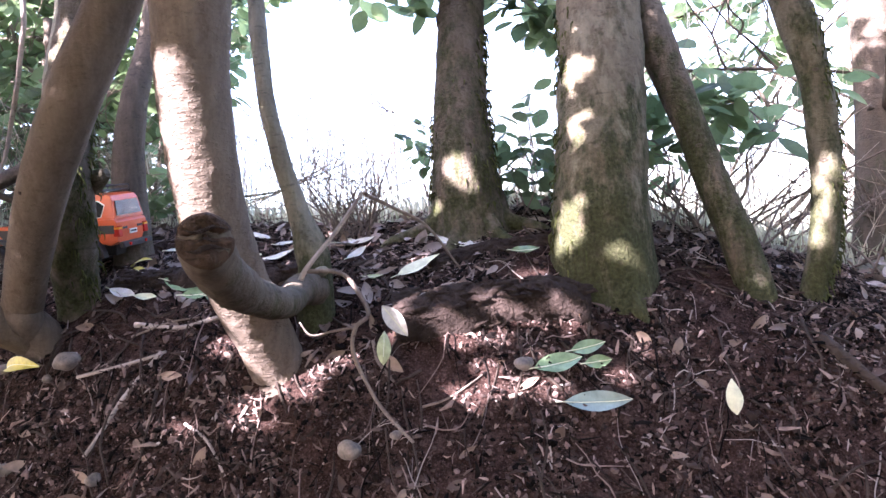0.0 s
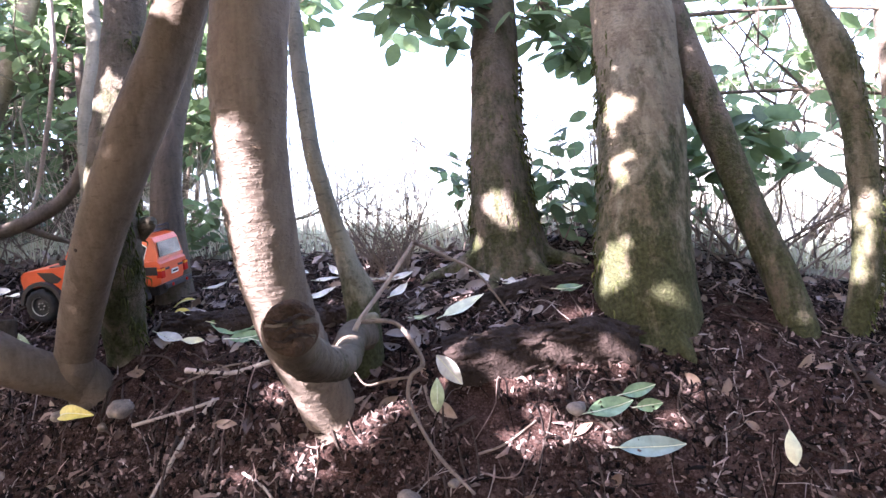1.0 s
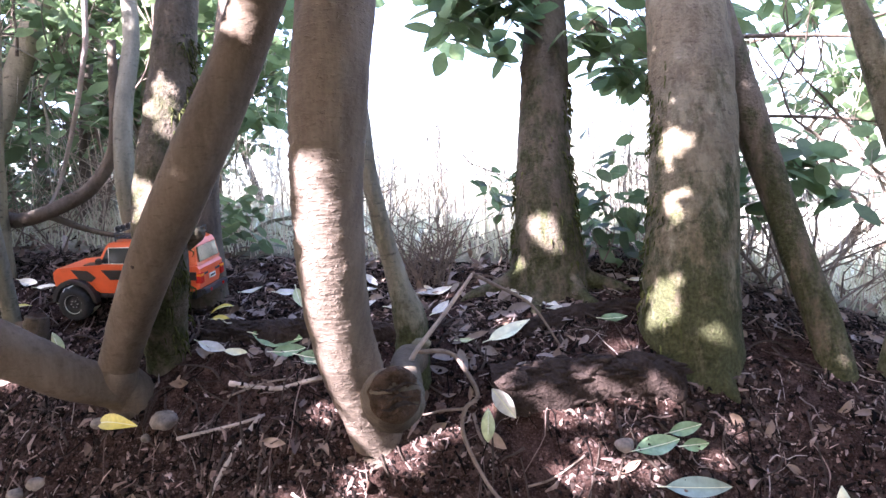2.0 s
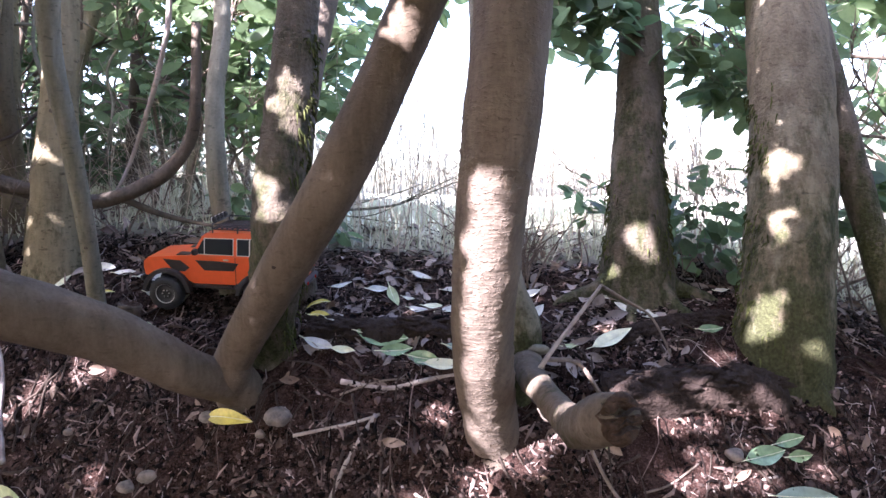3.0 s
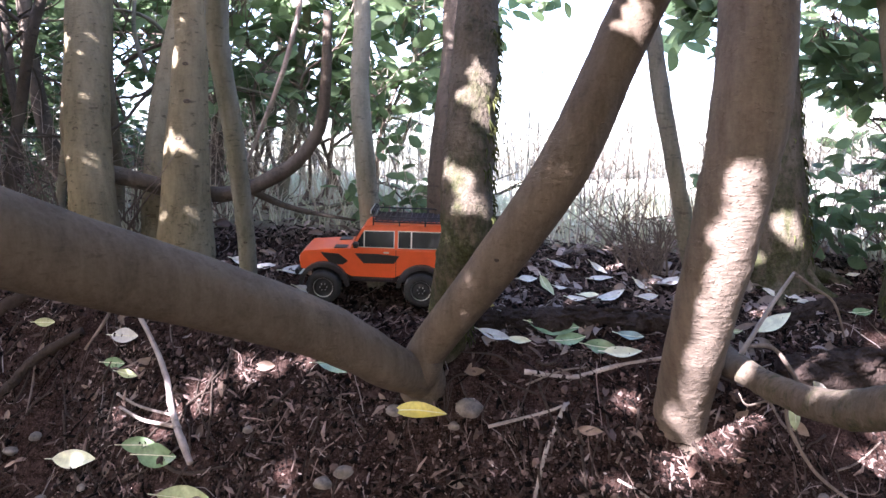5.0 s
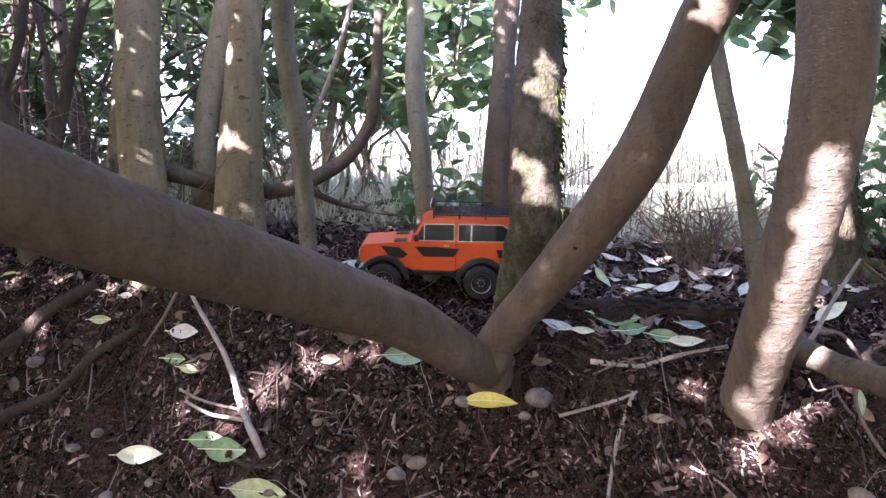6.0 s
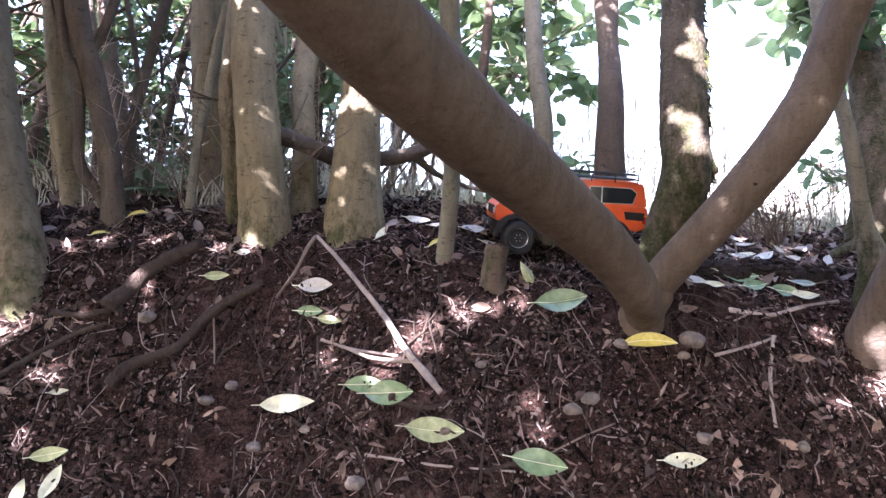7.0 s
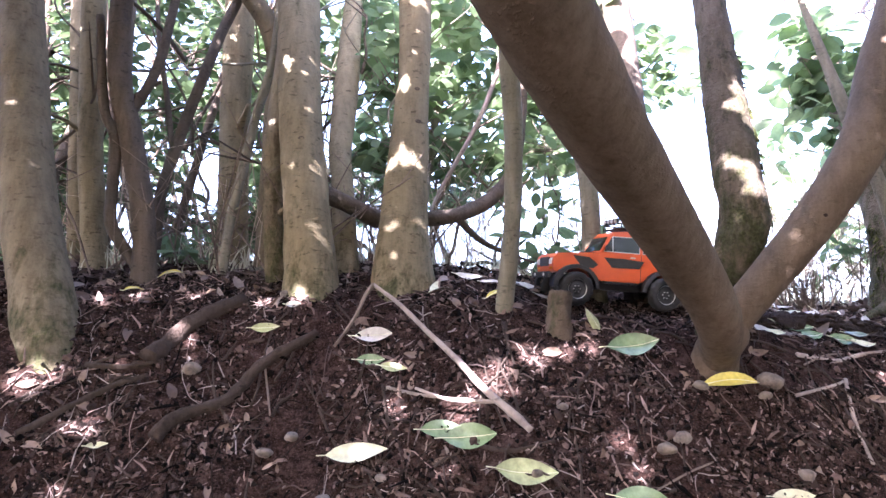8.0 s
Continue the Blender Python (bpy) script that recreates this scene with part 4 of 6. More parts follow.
_b.inputs["Base Color"].default_value = (0.02, 0.024, 0.026, 1)


def extruded(profile, y0, y1, inset=None, mat=None, bevel=0.0):
    """A side outline in x, z carried from y0 to y1; inset(z) narrows it with height."""
    bm = bmesh.new()
    f = inset or (lambda z: 1.0)
    a = [bm.verts.new((x, y0 * f(z), z)) for x, z in profile]
    b = [bm.verts.new((x, y1 * f(z), z)) for x, z in profile]
    n = len(profile)
    bm.faces.new(a[::-1])
    bm.faces.new(b)
    for i in range(n):
        bm.faces.new((a[i], a[(i + 1) % n], b[(i + 1) % n], b[i]))
    if bevel:
        edges = [e for e in bm.edges if abs(e.verts[0].co.y - e.verts[1].co.y) < 1e-6]
        bmesh.ops.bevel(bm, geom=edges, offset=bevel, segments=2, affect="EDGES", profile=0.6)
    bmesh.ops.recalc_face_normals(bm, faces=bm.faces)
    return bm


def bm_part(name, bm, mat, parent, label="", smooth=False):
    me = bpy.data.meshes.new(name)
    bm.to_mesh(me)
    bm.free()
    me.materials.append(mat)
    if smooth:
        me.polygons.foreach_set("use_smooth", [True] * len(me.polygons))
    ob = new(name, me)
    ob.parent = parent
    return tagged(ob, label)


def block(x0, x1, y0, y1, z0, z1, bevel=0.002):
    bm = bmesh.new()
    bmesh.ops.create_cube(bm, size=1.0)
    for v in bm.verts:
        v.co = Vector(((x0 + x1) / 2 + v.co.x * (x1 - x0), (y0 + y1) / 2 + v.co.y * (y1 - y0), (z0 + z1) / 2 + v.co.z * (z1 - z0)))
    bmesh.ops.bevel(bm, geom=list(bm.edges), offset=bevel, segments=2, affect="EDGES")
    return bm


AXLE, TYRE, TRACK = 0.186, 0.065, 0.105


def arch(cx, r, n=9, z0=0.07):
    """Points of a wheel opening from rear to front."""
    return [(cx - r * math.cos(math.pi * k / (n - 1)), z0 + r * math.sin(math.pi * k / (n - 1)) * 0.95) for k in range(n)]


def build_car():
    car = empty("toy_car", "orange radio-controlled off-road car with black roof rack", "toy car")
    low = [(-0.335, 0.125), (-0.30, 0.112)] + [p for p in arch(-AXLE, 0.083) if p[1] > 0.104] + [(-0.08, 0.103), (0.08, 0.103)] + [p for p in arch(AXLE, 0.083) if p[1] > 0.104] \
        + [(0.276, 0.128), (0.281, 0.155), (0.278, 0.184), (0.262, 0.199), (0.17, 0.208), (0.085, 0.214), (-0.325, 0.214), (-0.338, 0.20)]
    bm_part("body", extruded(low, -0.094, 0.094, lambda z: 1.0 - 0.25 * max(0, z - 0.16), bevel=0.004), PAINT, car)
    roof = [(0.088, 0.213), (0.045, 0.288), (0.03, 0.300), (-0.02, 0.306), (-0.28, 0.310), (-0.312, 0.302), (-0.322, 0.285), (-0.332, 0.213)]
    shrink = lambda z: 0.985 - 1.55 * max(0, z - 0.213)  # noqa: E731
    bm_part("cab", extruded(roof, -0.093, 0.093, shrink, bevel=0.004), PAINT, car)
    side = lambda z: 0.093 * shrink(z)  # noqa: E731

    def pane(name, outline, sign, mat, proud, parent, label=""):
        bm = bmesh.new()
        outer = [bm.verts.new((x, sign * (side(z) + proud if z > 0.213 else 0.0945 * (1.0 - 0.25 * max(0, z - 0.16)) + proud), z)) for x, z in outline]
        inner = [bm.verts.new((v.co.x, v.co.y - sign * 0.003, v.co.z)) for v in outer]
        n = len(outer)
        bm.faces.new(outer)
        bm.faces.new(inner[::-1])
        for i in range(n):
            bm.faces.new((outer[i], inner[i], inner[(i + 1) % n], outer[(i + 1) % n]))
        bmesh.ops.recalc_face_normals(bm, faces=bm.faces)
        return bm_part(name, bm, mat, parent, label)

    def grown(outline, d):
        cx, cz = (sum(p[k] for p in outline) / len(outline) for k in (0, 1))
        return [(x + d * (1 if x > cx else -1), z + d * (1 if z > cz else -1)) for x, z in outline]

    quarter = [(0.07, 0.222), (0.040, 0.276), (0.036, 0.276), (0.036, 0.222)]
    door = [(0.032, 0.222), (0.032, 0.280), (-0.078, 0.282), (-0.078, 0.222)]
    rear_a = [(-0.096, 0.222), (-0.096, 0.282), (-0.142, 0.283), (-0.142, 0.222)]
    rear_b = [(-0.147, 0.222), (-0.147, 0.283), (-0.262, 0.283), (-0.288, 0.266), (-0.272, 0.224)]
    for s in (1, -1):
        for outline in (quarter, door, rear_a, rear_b):
            w = pane("side_window", outline, s, GLASS_DARK, 0.0022, car)
            pane("window_frame", grown(outline, 0.0028), s, SILVER, 0.0012, w, "thin silver window frame")
        pane("stripe", [(0.13, 0.192), (0.20, 0.196), (0.16, 0.150), (0.115, 0.150), (0.095, 0.165)], s, STRIPE, 0.0016, car, "black decal stripe")
        pane("stripe", [(0.07, 0.196), (0.035, 0.158), (-0.08, 0.160), (-0.10, 0.190), (-0.02, 0.196)], s, STRIPE, 0.0016, car, "black decal stripe")
        pane("stripe", [(-0.24, 0.192), (-0.25, 0.160), (-0.325, 0.158), (-0.325, 0.190)], s, STRIPE, 0.0016, car, "black decal stripe")
        pane("door_line", [(-0.086, 0.105), (-0.086, 0.213), (-0.088, 0.213), (-0.088, 0.105)], s, BLACK, 0.0005, car)
        bm_part("door_handle", block(-0.062, -0.04, s * 0.094 - 0.004, s * 0.094 + 0.004, 0.199, 0.205), SILVER, car)
        bm_part("mirror", block(0.052, 0.072, s * 0.112 - 0.012, s * 0.112 + 0.012, 0.222, 0.245, 0.004), BLACK, car)
        for cx in (-AXLE, AXLE):
            outer, inner = arch(cx, 0.096, 13), arch(cx, 0.081, 13)
            bm_part("fender_flare", extruded(outer + inner[::-1], s * 0.088, s * 0.116, bevel=0.002), BLACK, car)
        bm_part("side_step", block(-0.075, 0.075, s * 0.098 - 0.01, s * 0.098 + 0.01, 0.094, 0.103), BLACK, car)
        tail = bm_part("tail_light", block(-0.343, -0.318, s * 0.082 - 0.013, s * 0.082 + 0.013, 0.145, 0.186), LAMP_RED, car)
        bm_part("indicator", block(-0.3445, -0.316, s * 0.082 - 0.0135, s * 0.082 + 0.0135, 0.172, 0.184), LAMP_AMBER, tail)
        head = bm_part("headlight", block(0.272, 0.284, s * 0.070 - 0.016, s * 0.070 + 0.016, 0.150, 0.180, 0.005), LAMP_CLEAR, car)
        bm_part("indicator", block(0.272, 0.282, s * 0.070 - 0.014, s * 0.070 + 0.014, 0.136, 0.146), LAMP_AMBER, head)
    # windscreen and rear window lie on the sloping ends
    for name, pts in (("windscreen", [(0.0825, 0.222), (0.0505, 0.280)]), ("rear_window", [(-0.3335, 0.226), (-0.326, 0.282)])):
        out = 0.002 if name == "windscreen" else -0.002
        verts = [(x + out, s * (side(z) - 0.012), z) for x, z in pts for s in (-1, 1)] + [(x - 2 * out, s * (side(z) - 0.012), z) for x, z in pts for s in (-1, 1)]
        part(name, verts, [(0, 1, 3, 2), (6, 7, 5, 4), (0, 2, 6, 4), (1, 5, 7, 3), (0, 4, 5, 1), (2, 3, 7, 6)], GLASS_DARK, car, smooth=False)
    bm_part("grille", block(0.274, 0.283, -0.052, 0.052, 0.148, 0.184), BLACK, car)
    for y in (-0.062, 0.062):
        bm_part("hood_decal", block(0.10, 0.150, y - 0.022, y + 0.022, 0.204, 0.2142, 0.001), STRIPE, car)
    plate = bm_part("number_plate", block(-0.3425, -0.338, -0.024, 0.024, 0.150, 0.168, 0.001), LAMP_CLEAR, car)
    bm_part("plate_bar", block(-0.3435, -0.342, -0.018, 0.018, 0.156, 0.163, 0.0005), BLACK, plate)
    for y in (-0.048, 0.05):
        bm_part("badge", block(-0.341, -0.338, y - 0.018, y + 0.018, 0.172, 0.181, 0.001), BLACK, car)
    for x0, x1, name in ((-0.356, -0.336, "rear_bumper"), (0.284, 0.300, "front_bumper")):
        bum = bm_part(name, block(x0, x1, -0.095, 0.095, 0.103, 0.125, 0.004), BLACK, car)
        for s in (-1, 1):
            bm_part("bumper_lamp", block((x0 - 0.003) if x0 < 0 else x1 - 0.004, (x0 + 0.004) if x0 < 0 else x1 + 0.003, s * 0.05 - 0.007, s * 0.05 + 0.007, 0.108, 0.120), LAMP_RED if x0 < 0 else LAMP_CLEAR, bum)
    bm_part("chassis", block(-0.29, 0.24, -0.05, 0.05, 0.07, 0.12, 0.004), BLACK, car)
    for x in (-AXLE, AXLE):
        part("axle", *tube([(x, -0.09, 0.066, 0.011), (x, -0.02, 0.066, 0.012), (x, 0.02, 0.066, 0.017), (x, 0.09, 0.066, 0.011)], 10, 4, 0), BLACK, car)
    # roof rack: two rails on legs, cross bars and a mesh floor
    rack = part("roof_rack", [], [], BLACK, car)
    rack.data = mesh_of("roof_rack", *join(*[tube([(x0, y0, z0, 0.0028), (x1, y1, z1, 0.0028)], 7, 1, 0) for x0, y0, z0, x1, y1, z1 in
        [(-0.29, s * 0.082, z, 0.0, s * 0.082, z) for s in (-1, 1) for z in (0.319, 0.338)] + [(x, -0.082, z, x, 0.082, z) for x in (-0.29, 0.0) for z in (0.319, 0.338)]
        + [(x, s * 0.082, 0.304, x, s * 0.082, 0.338) for s in (-1, 1) for x in (-0.29, -0.195, -0.098, 0.0)]]), BLACK)
    for i in range(14):
        x = -0.278 + 0.0205 * i
        part("rack_slat", *tube([(x, -0.08, 0.319, 0.0024), (x, 0.08, 0.319, 0.0024)], 6, 1, 0), BLACK, rack)
    for i in range(7):
        y = -0.060 + 0.020 * i
        part("rack_bar", *tube([(-0.29, y, 0.3205, 0.0024), (0.0, y, 0.3205, 0.0024)], 6, 1, 0), BLACK, rack)
    for i in range(4):
        y = -0.051 + 0.034 * i
        lamp = bm_part("roof_lamp", block(-0.004, 0.012, y - 0.011, y + 0.011, 0.340, 0.360, 0.004), BLACK, car)
        bm_part("lens", block(0.011, 0.0145, y - 0.009, y + 0.009, 0.342, 0.358, 0.001), LAMP_CLEAR, lamp)
    # wheels
    for x in (-AXLE, AXLE):
        for s in (1, -1):
            wheel = part("wheel", *ring_wheel(), BLACK, car)
            wheel.location = (x, s * TRACK, TYRE)
            wheel.rotation_euler = (0, 0.3 * x, 0 if s > 0 else math.pi)
            part("tyre", *tyre(), RUBBER, wheel)
            part("rim", *lathe([(0.036, 0.018), (0.038, 0.0215), (0.040, 0.0215), (0.041, 0.016)], 28), SILVER, wheel, "dull silver rim edge")
            for k in range(6):
                a = math.pi * k / 3
                part("wheel_nut", *tube([(0.013 * math.cos(a), 0.012, 0.013 * math.sin(a), 0.0025), (0.013 * math.cos(a), 0.017, 0.013 * math.sin(a), 0.0022)], 6, 1, 0), SILVER, wheel)
    return car


def lathe(profile, sides):
    """Turns points of radius, y about the y axis."""
    verts, faces = [], []
    for r, y in profile:
        verts += [(r * math.cos(2 * math.pi * k / sides), y, r * math.sin(2 * math.pi * k / sides)) for k in range(sides)]
    for i in range(len(profile) - 1):
        for k in range(sides):
            k2 = (k + 1) % sides
            faces.append((i * sides + k, (i + 1) * sides + k, (i + 1) * sides + k2, i * sides + k2))
    return verts, faces


def ring_wheel():
    v, f = lathe([(0.0005, 0.010), (0.010, 0.014), (0.018, 0.010), (0.030, 0.006), (0.036, 0.014), (0.038, 0.020), (0.038, -0.020), (0.0005, -0.020)], 28)
    return v, f


def tyre():
    sides = 56
    prof = [(0.038, -0.0215), (0.045, -0.0245), (0.056, -0.0245), (0.0615, -0.020), (0.0635, -0.010), (0.064, 0.0), (0.0635, 0.010), (0.0615, 0.020), (0.056, 0.0245), (0.045, 0.0245), (0.038, 0.0215)]
    v, f = lathe(prof, sides)
    out = []
    for i, p in enumerate(v):
        ringno, k = divmod(i, sides)
        r = math.hypot(p[0], p[2])
        lug = 0.0035 if 2 <= ringno <= 8 and ((k // 2 + (ringno // 2)) % 2 == 0) else 0.0
        g = (r + lug) / r
        out.append((p[0] * g, p[1], p[2] * g))
    return out, f


car = build_car()
CAR_X, CAR_Y = -0.155, 2.40


def set_car():
    """Stands the car, nose towards -x, on the ground under its four wheels."""
    g = {(a, b): rise(CAR_X + a * AXLE, CAR_Y + b * TRACK) for a in (-1, 1) for b in (-1, 1)}
    fore = Vector((-2 * AXLE, 0, (g[-1, -1] + g[-1, 1] - g[1, -1] - g[1, 1]) / 2)).normalized()
    left = Vector((0, -2 * TRACK, 0.4 * (g[-1, -1] + g[1, -1] - g[-1, 1] - g[1, 1]) / 2))
    left = (left - fore * left.dot(fore)).normalized()
    up = fore.cross(left)
    m = Matrix((fore, left, up)).transposed().to_4x4()
    m = m @ Matrix.Rotation(radians(-2), 4, "Z")
    m.translation = (CAR_X, CAR_Y, sum(g.values()) / 4 - 0.004)
    car.matrix_world = m


set_car()


# ---- foliage ----
NP = np.random.default_rng(11)
BLADE = np.array([(0, 0, 0), (0.14, 0.15, 0.03), (0.40, 0.265, 0.04), (0.68, 0.25, 0.03), (0.90, 0.125, -0.01), (1, 0, -0.06), (0.90, -0.125, -0.01), (0.68, -0.25, 0.03), (0.40, -0.265, 0.04), (0.14, -0.15, 0.03), (0.40, 0, 0), (0.68, 0, -0.015)])
BLADE_FACES = [(0, 10, 2, 1), (10, 11, 3, 2), (11, 5, 4, 3), (0, 9, 8, 10), (10, 8, 7, 11), (11, 7, 6, 5)]


def blades(bases, ways, sizes, roll=None):
    """Many leaves: each from its base, pointing along its way, of its size."""
    n = len(bases)
    ways = ways / np.linalg.norm(ways, axis=1, keepdims=True)
    ref = NP.normal(size=(n, 3)) * 0.5 + np.array([0, 0, 1.0])
    side = np.cross(ref, ways)
    side /= np.linalg.norm(side, axis=1, keepdims=True) + 1e-9
    up = np.cross(ways, side)
    v = bases[:, None, :] + sizes[:, None, None] * (BLADE[None, :, 0:1] * ways[:, None, :] + BLADE[None, :, 1:2] * side[:, None, :] + BLADE[None, :, 2:3] * up[:, None, :])
    faces = [tuple(12 * i + k for k in f) for i in range(n) for f in BLADE_FACES]
    return v.reshape(-1, 3).tolist(), faces


def whorls(centers, per=8, size=0.10, droop=0.25):
    """Leaves that spread round the ends of twigs, as on laurel."""
    c = np.repeat(np.asarray(centers, float), per, axis=0)
    n = len(c)
    a = NP.uniform(0, 2 * math.pi, n)
    ways = np.stack([np.cos(a), np.sin(a), NP.normal(-droop, 0.45, n)], 1)
    bases = c + ways * 0.02 + NP.normal(0, 0.035, (n, 3))
    return blades(bases, ways, NP.uniform(0.75, 1.25, n) * size)


def shrub(label, foot, ends, per=8, size=0.10, mat=None, droop=0.25, stem=0.008, name="shrub", category="shrub", hang=False, spread=0.05, limbs=0):
    """A bush: a few wandering limbs from its foot (or from above), short twigs off them, and whorls of leaves at the ends."""
    t = empty(name, label, category)
    near = []
    for i in range(limbs or max(2, len(ends) // 14)):
        e = Vector(RND.choice(ends))
        f = Vector(foot) + Vector((RND.uniform(-spread, spread), RND.uniform(-spread, spread) * 0.6, 0))
        if not hang:
            f.z = ground_z(f.x, f.y) - 0.03
        run = []
        for k in range(6):
            u = k / 5
            w = 0.12 * (e - f).length * math.sin(math.pi * u)
            q = f.lerp(e, u) + Vector((RND.uniform(-1, 1), RND.uniform(-1, 1), RND.uniform(-0.3, 0.5))) * w
            run.append((*q, stem * (1 - 0.75 * u)))
        part("limb", *tube(run, 7, 4, 0.1, i), TWIG, t)
        near += [Vector(q[:3]) for q in spline(run, 4)]
    twigs = []
    for e in ends:
        e = Vector(e)
        f = min(near, key=lambda q: (q - e).length_squared)
        if (f - e).length > 0.03:
            f = f if (f - e).length < 0.55 else e + (f - e).normalized() * 0.55
            m = f.lerp(e, 0.5) + Vector((RND.uniform(-0.03, 0.03), RND.uniform(-0.03, 0.03), RND.uniform(-0.02, 0.04)))
            twigs.append(tube([(*f, stem * 0.35), (*m, stem * 0.28), (*e, stem * 0.18)], 4, 2, 0.0, 0.0, cap=False))
    if twigs:
        tagged(part("twigwork", *join(*twigs), TWIG, t), kind="stuff")
    tagged(part("foliage", *whorls(ends, per, size, droop), mat or LAUREL, t), kind="stuff")
    return t


def cloud(n, x, y, z, gap=0.0, freq=1.3, seed=0.0):
    """Places in a box, thinned where a slow noise is low, so that the mass has an uneven outline and gaps."""
    out = []
    while len(out) < n:
        p = Vector((RND.uniform(*x), RND.uniform(*y), RND.uniform(*z)))
        if noise.noise(p * freq + Vector((seed, seed, seed))) > gap:
            out.append(tuple(p))
    return out


# boughs of laurel against the bright meadow
shrub("hanging laurel bough with broad green leaves", (1.50, 2.80, 2.10), cloud(40, (1.08, 1.42), (2.42, 2.78), (1.22, 1.86), -0.1, 3, 1), 8, 0.118, hang=True, name="laurel_branch", category="branch")
shrub("hanging laurel bough with broad green leaves", (2.42, 3.31, 2.58), cloud(64, (1.50, 2.23), (2.58, 3.12), (1.09, 1.80), -0.1, 3, 2), 8, 0.118, hang=True, name="laurel_branch", category="branch")
shrub("small drooping laurel bough above the clearing", (0.32, 3.15, 2.16), cloud(11, (0.35, 0.64), (2.78, 3.15), (1.48, 1.87), -0.2, 3, 3), 7, 0.10, hang=True, name="laurel_branch", category="branch")
shrub("laurel bough hung across the clearing's top", (0.98, 3.32, 2.56), cloud(14, (0.57, 1.02), (2.85, 3.21), (1.59, 2.02), -0.1, 3, 4), 7, 0.10, hang=True, name="laurel_branch", category="branch")
shrub("dense laurel bush reaching over leaning stems", (3.4, 3.9, 0.2), cloud(300, (2.45, 5.6), (3.3, 4.6), (0.9, 2.6), -0.05, 2, 5), 8, 0.135, stem=0.014, spread=0.8)
shrub("low laurel bush behind leaning stems", (2.44, 2.97, 0.28), cloud(24, (2.11, 2.96), (2.59, 3.09), (0.44, 0.89), -0.1, 3, 6), 7, 0.12, stem=0.01)
shrub("small laurel sapling at the trunk's foot", (1.29, 2.76, 0.32), cloud(5, (1.23, 1.36), (2.68, 2.80), (0.56, 0.72), -1, 3, 7), 6, 0.075, stem=0.004, name="sapling", category="sapling")
shrub("small laurel sapling beside the straight trunk", (1.70, 2.70, 0.31), cloud(10, (1.62, 1.78), (2.62, 2.73), (0.45, 0.79), -1, 3, 8), 6, 0.10, stem=0.004, name="sapling", category="sapling")
shrub("leafy sapling between two trunks", (1.90, 2.71, 0.32), cloud(9, (1.79, 2.02), (2.63, 2.78), (0.36, 0.65), -1, 3, 9), 6, 0.095, stem=0.004, name="sapling", category="sapling")
shrub("green sapling at the meadow's edge", (0.10, 2.89, 0.37), cloud(9, (-0.03, 0.28), (2.80, 2.97), (0.49, 0.74), -1, 3, 10), 6, 0.085, stem=0.004, name="sapling", category="sapling")
shrub("sparse leafy bush behind the slim pole", (-0.11, 3.03, 0.38), cloud(26, (-0.34, 0.10), (2.80, 3.17), (0.59, 1.33), -0.2, 3, 12), 6, 0.085, stem=0.006)

shrub("leafy laurel screen behind the slim poles", (-0.47, 3.36, 0.40), cloud(200, (-1.03, 0.27), (2.89, 3.65), (1.05, 2.28), -0.2, 2.4, 14), 8, 0.11, stem=0.012, spread=0.5, limbs=7)

# the dense thicket behind the pale trunks; deeper parts take the shade-darkened leaf colour
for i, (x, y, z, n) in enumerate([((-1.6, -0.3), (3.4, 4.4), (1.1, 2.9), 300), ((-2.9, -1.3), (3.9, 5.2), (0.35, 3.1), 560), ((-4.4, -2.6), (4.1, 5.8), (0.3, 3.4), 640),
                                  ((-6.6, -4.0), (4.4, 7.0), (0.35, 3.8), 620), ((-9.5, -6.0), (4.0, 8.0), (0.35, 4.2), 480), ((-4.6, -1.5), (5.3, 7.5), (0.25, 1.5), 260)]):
    shrub("tall dense laurel thicket in deep shade", ((x[0] + x[1]) / 2, (y[0] + y[1]) / 2, 0.25), cloud(n, x, y, z, 0.0, 2.4, 20 + i), 9, 0.095, LAUREL_SHADED if i > 0 else LAUREL, stem=0.014, name="laurel_thicket", category="shrub", spread=0.45 * (x[1] - x[0]), limbs=9)
shrub("low sprig of broad leaves on the wood's floor", (-1.95, 3.19, 0.42), cloud(14, (-2.18, -1.68), (3.03, 3.39), (0.51, 0.71), -1, 3, 31), 6, 0.10, stem=0.005, name="sapling", category="sapling")
shrub("low sprig of broad leaves on the wood's floor", (-2.66, 3.14, 0.42), cloud(12, (-2.93, -2.48), (2.96, 3.41), (0.48, 0.69), -1, 3, 32), 6, 0.09, stem=0.005, name="sapling", category="sapling")

# ---- slim stems of the thicket ----
def far_stem(x, y, r, lean, bend, mat, top, label, seed):
    z = ground_z(x, y)
    pts = [(x, y, z - 0.05, r * 1.25), (x + lean * 0.25 + bend, y, z + 0.5, r * 1.02), (x + lean * 0.6 + 1.4 * bend, y + 0.05, z + 1.1, r), (x + lean * 1.1 + bend, y + 0.1, z + 1.9, r * 0.93), (x + lean * 1.7, y + 0.1, z + 2.8, r * 0.8)]
    t = empty("tree", label, "tree", (0, 0, 0), "slim trees of the thicket")
    part("trunk", *tube(pts, 12, 6, 0.08, seed), mat, t)
    for k in range(RND.randint(1, 2)):
        i = RND.randint(1, 3)
        a = Vector(pts[i][:3])
        w = Vector((RND.uniform(-0.7, 0.7), RND.uniform(-0.2, 0.2), RND.uniform(0.0, 0.5)))
        part("limb", *tube([(*a, r * 0.35), (*(a + w * 0.5 + Vector((0, 0, -0.03))), r * 0.25), (*(a + w), r * 0.1)], 7, 5, 0.1, seed + k), mat, t)
    return t


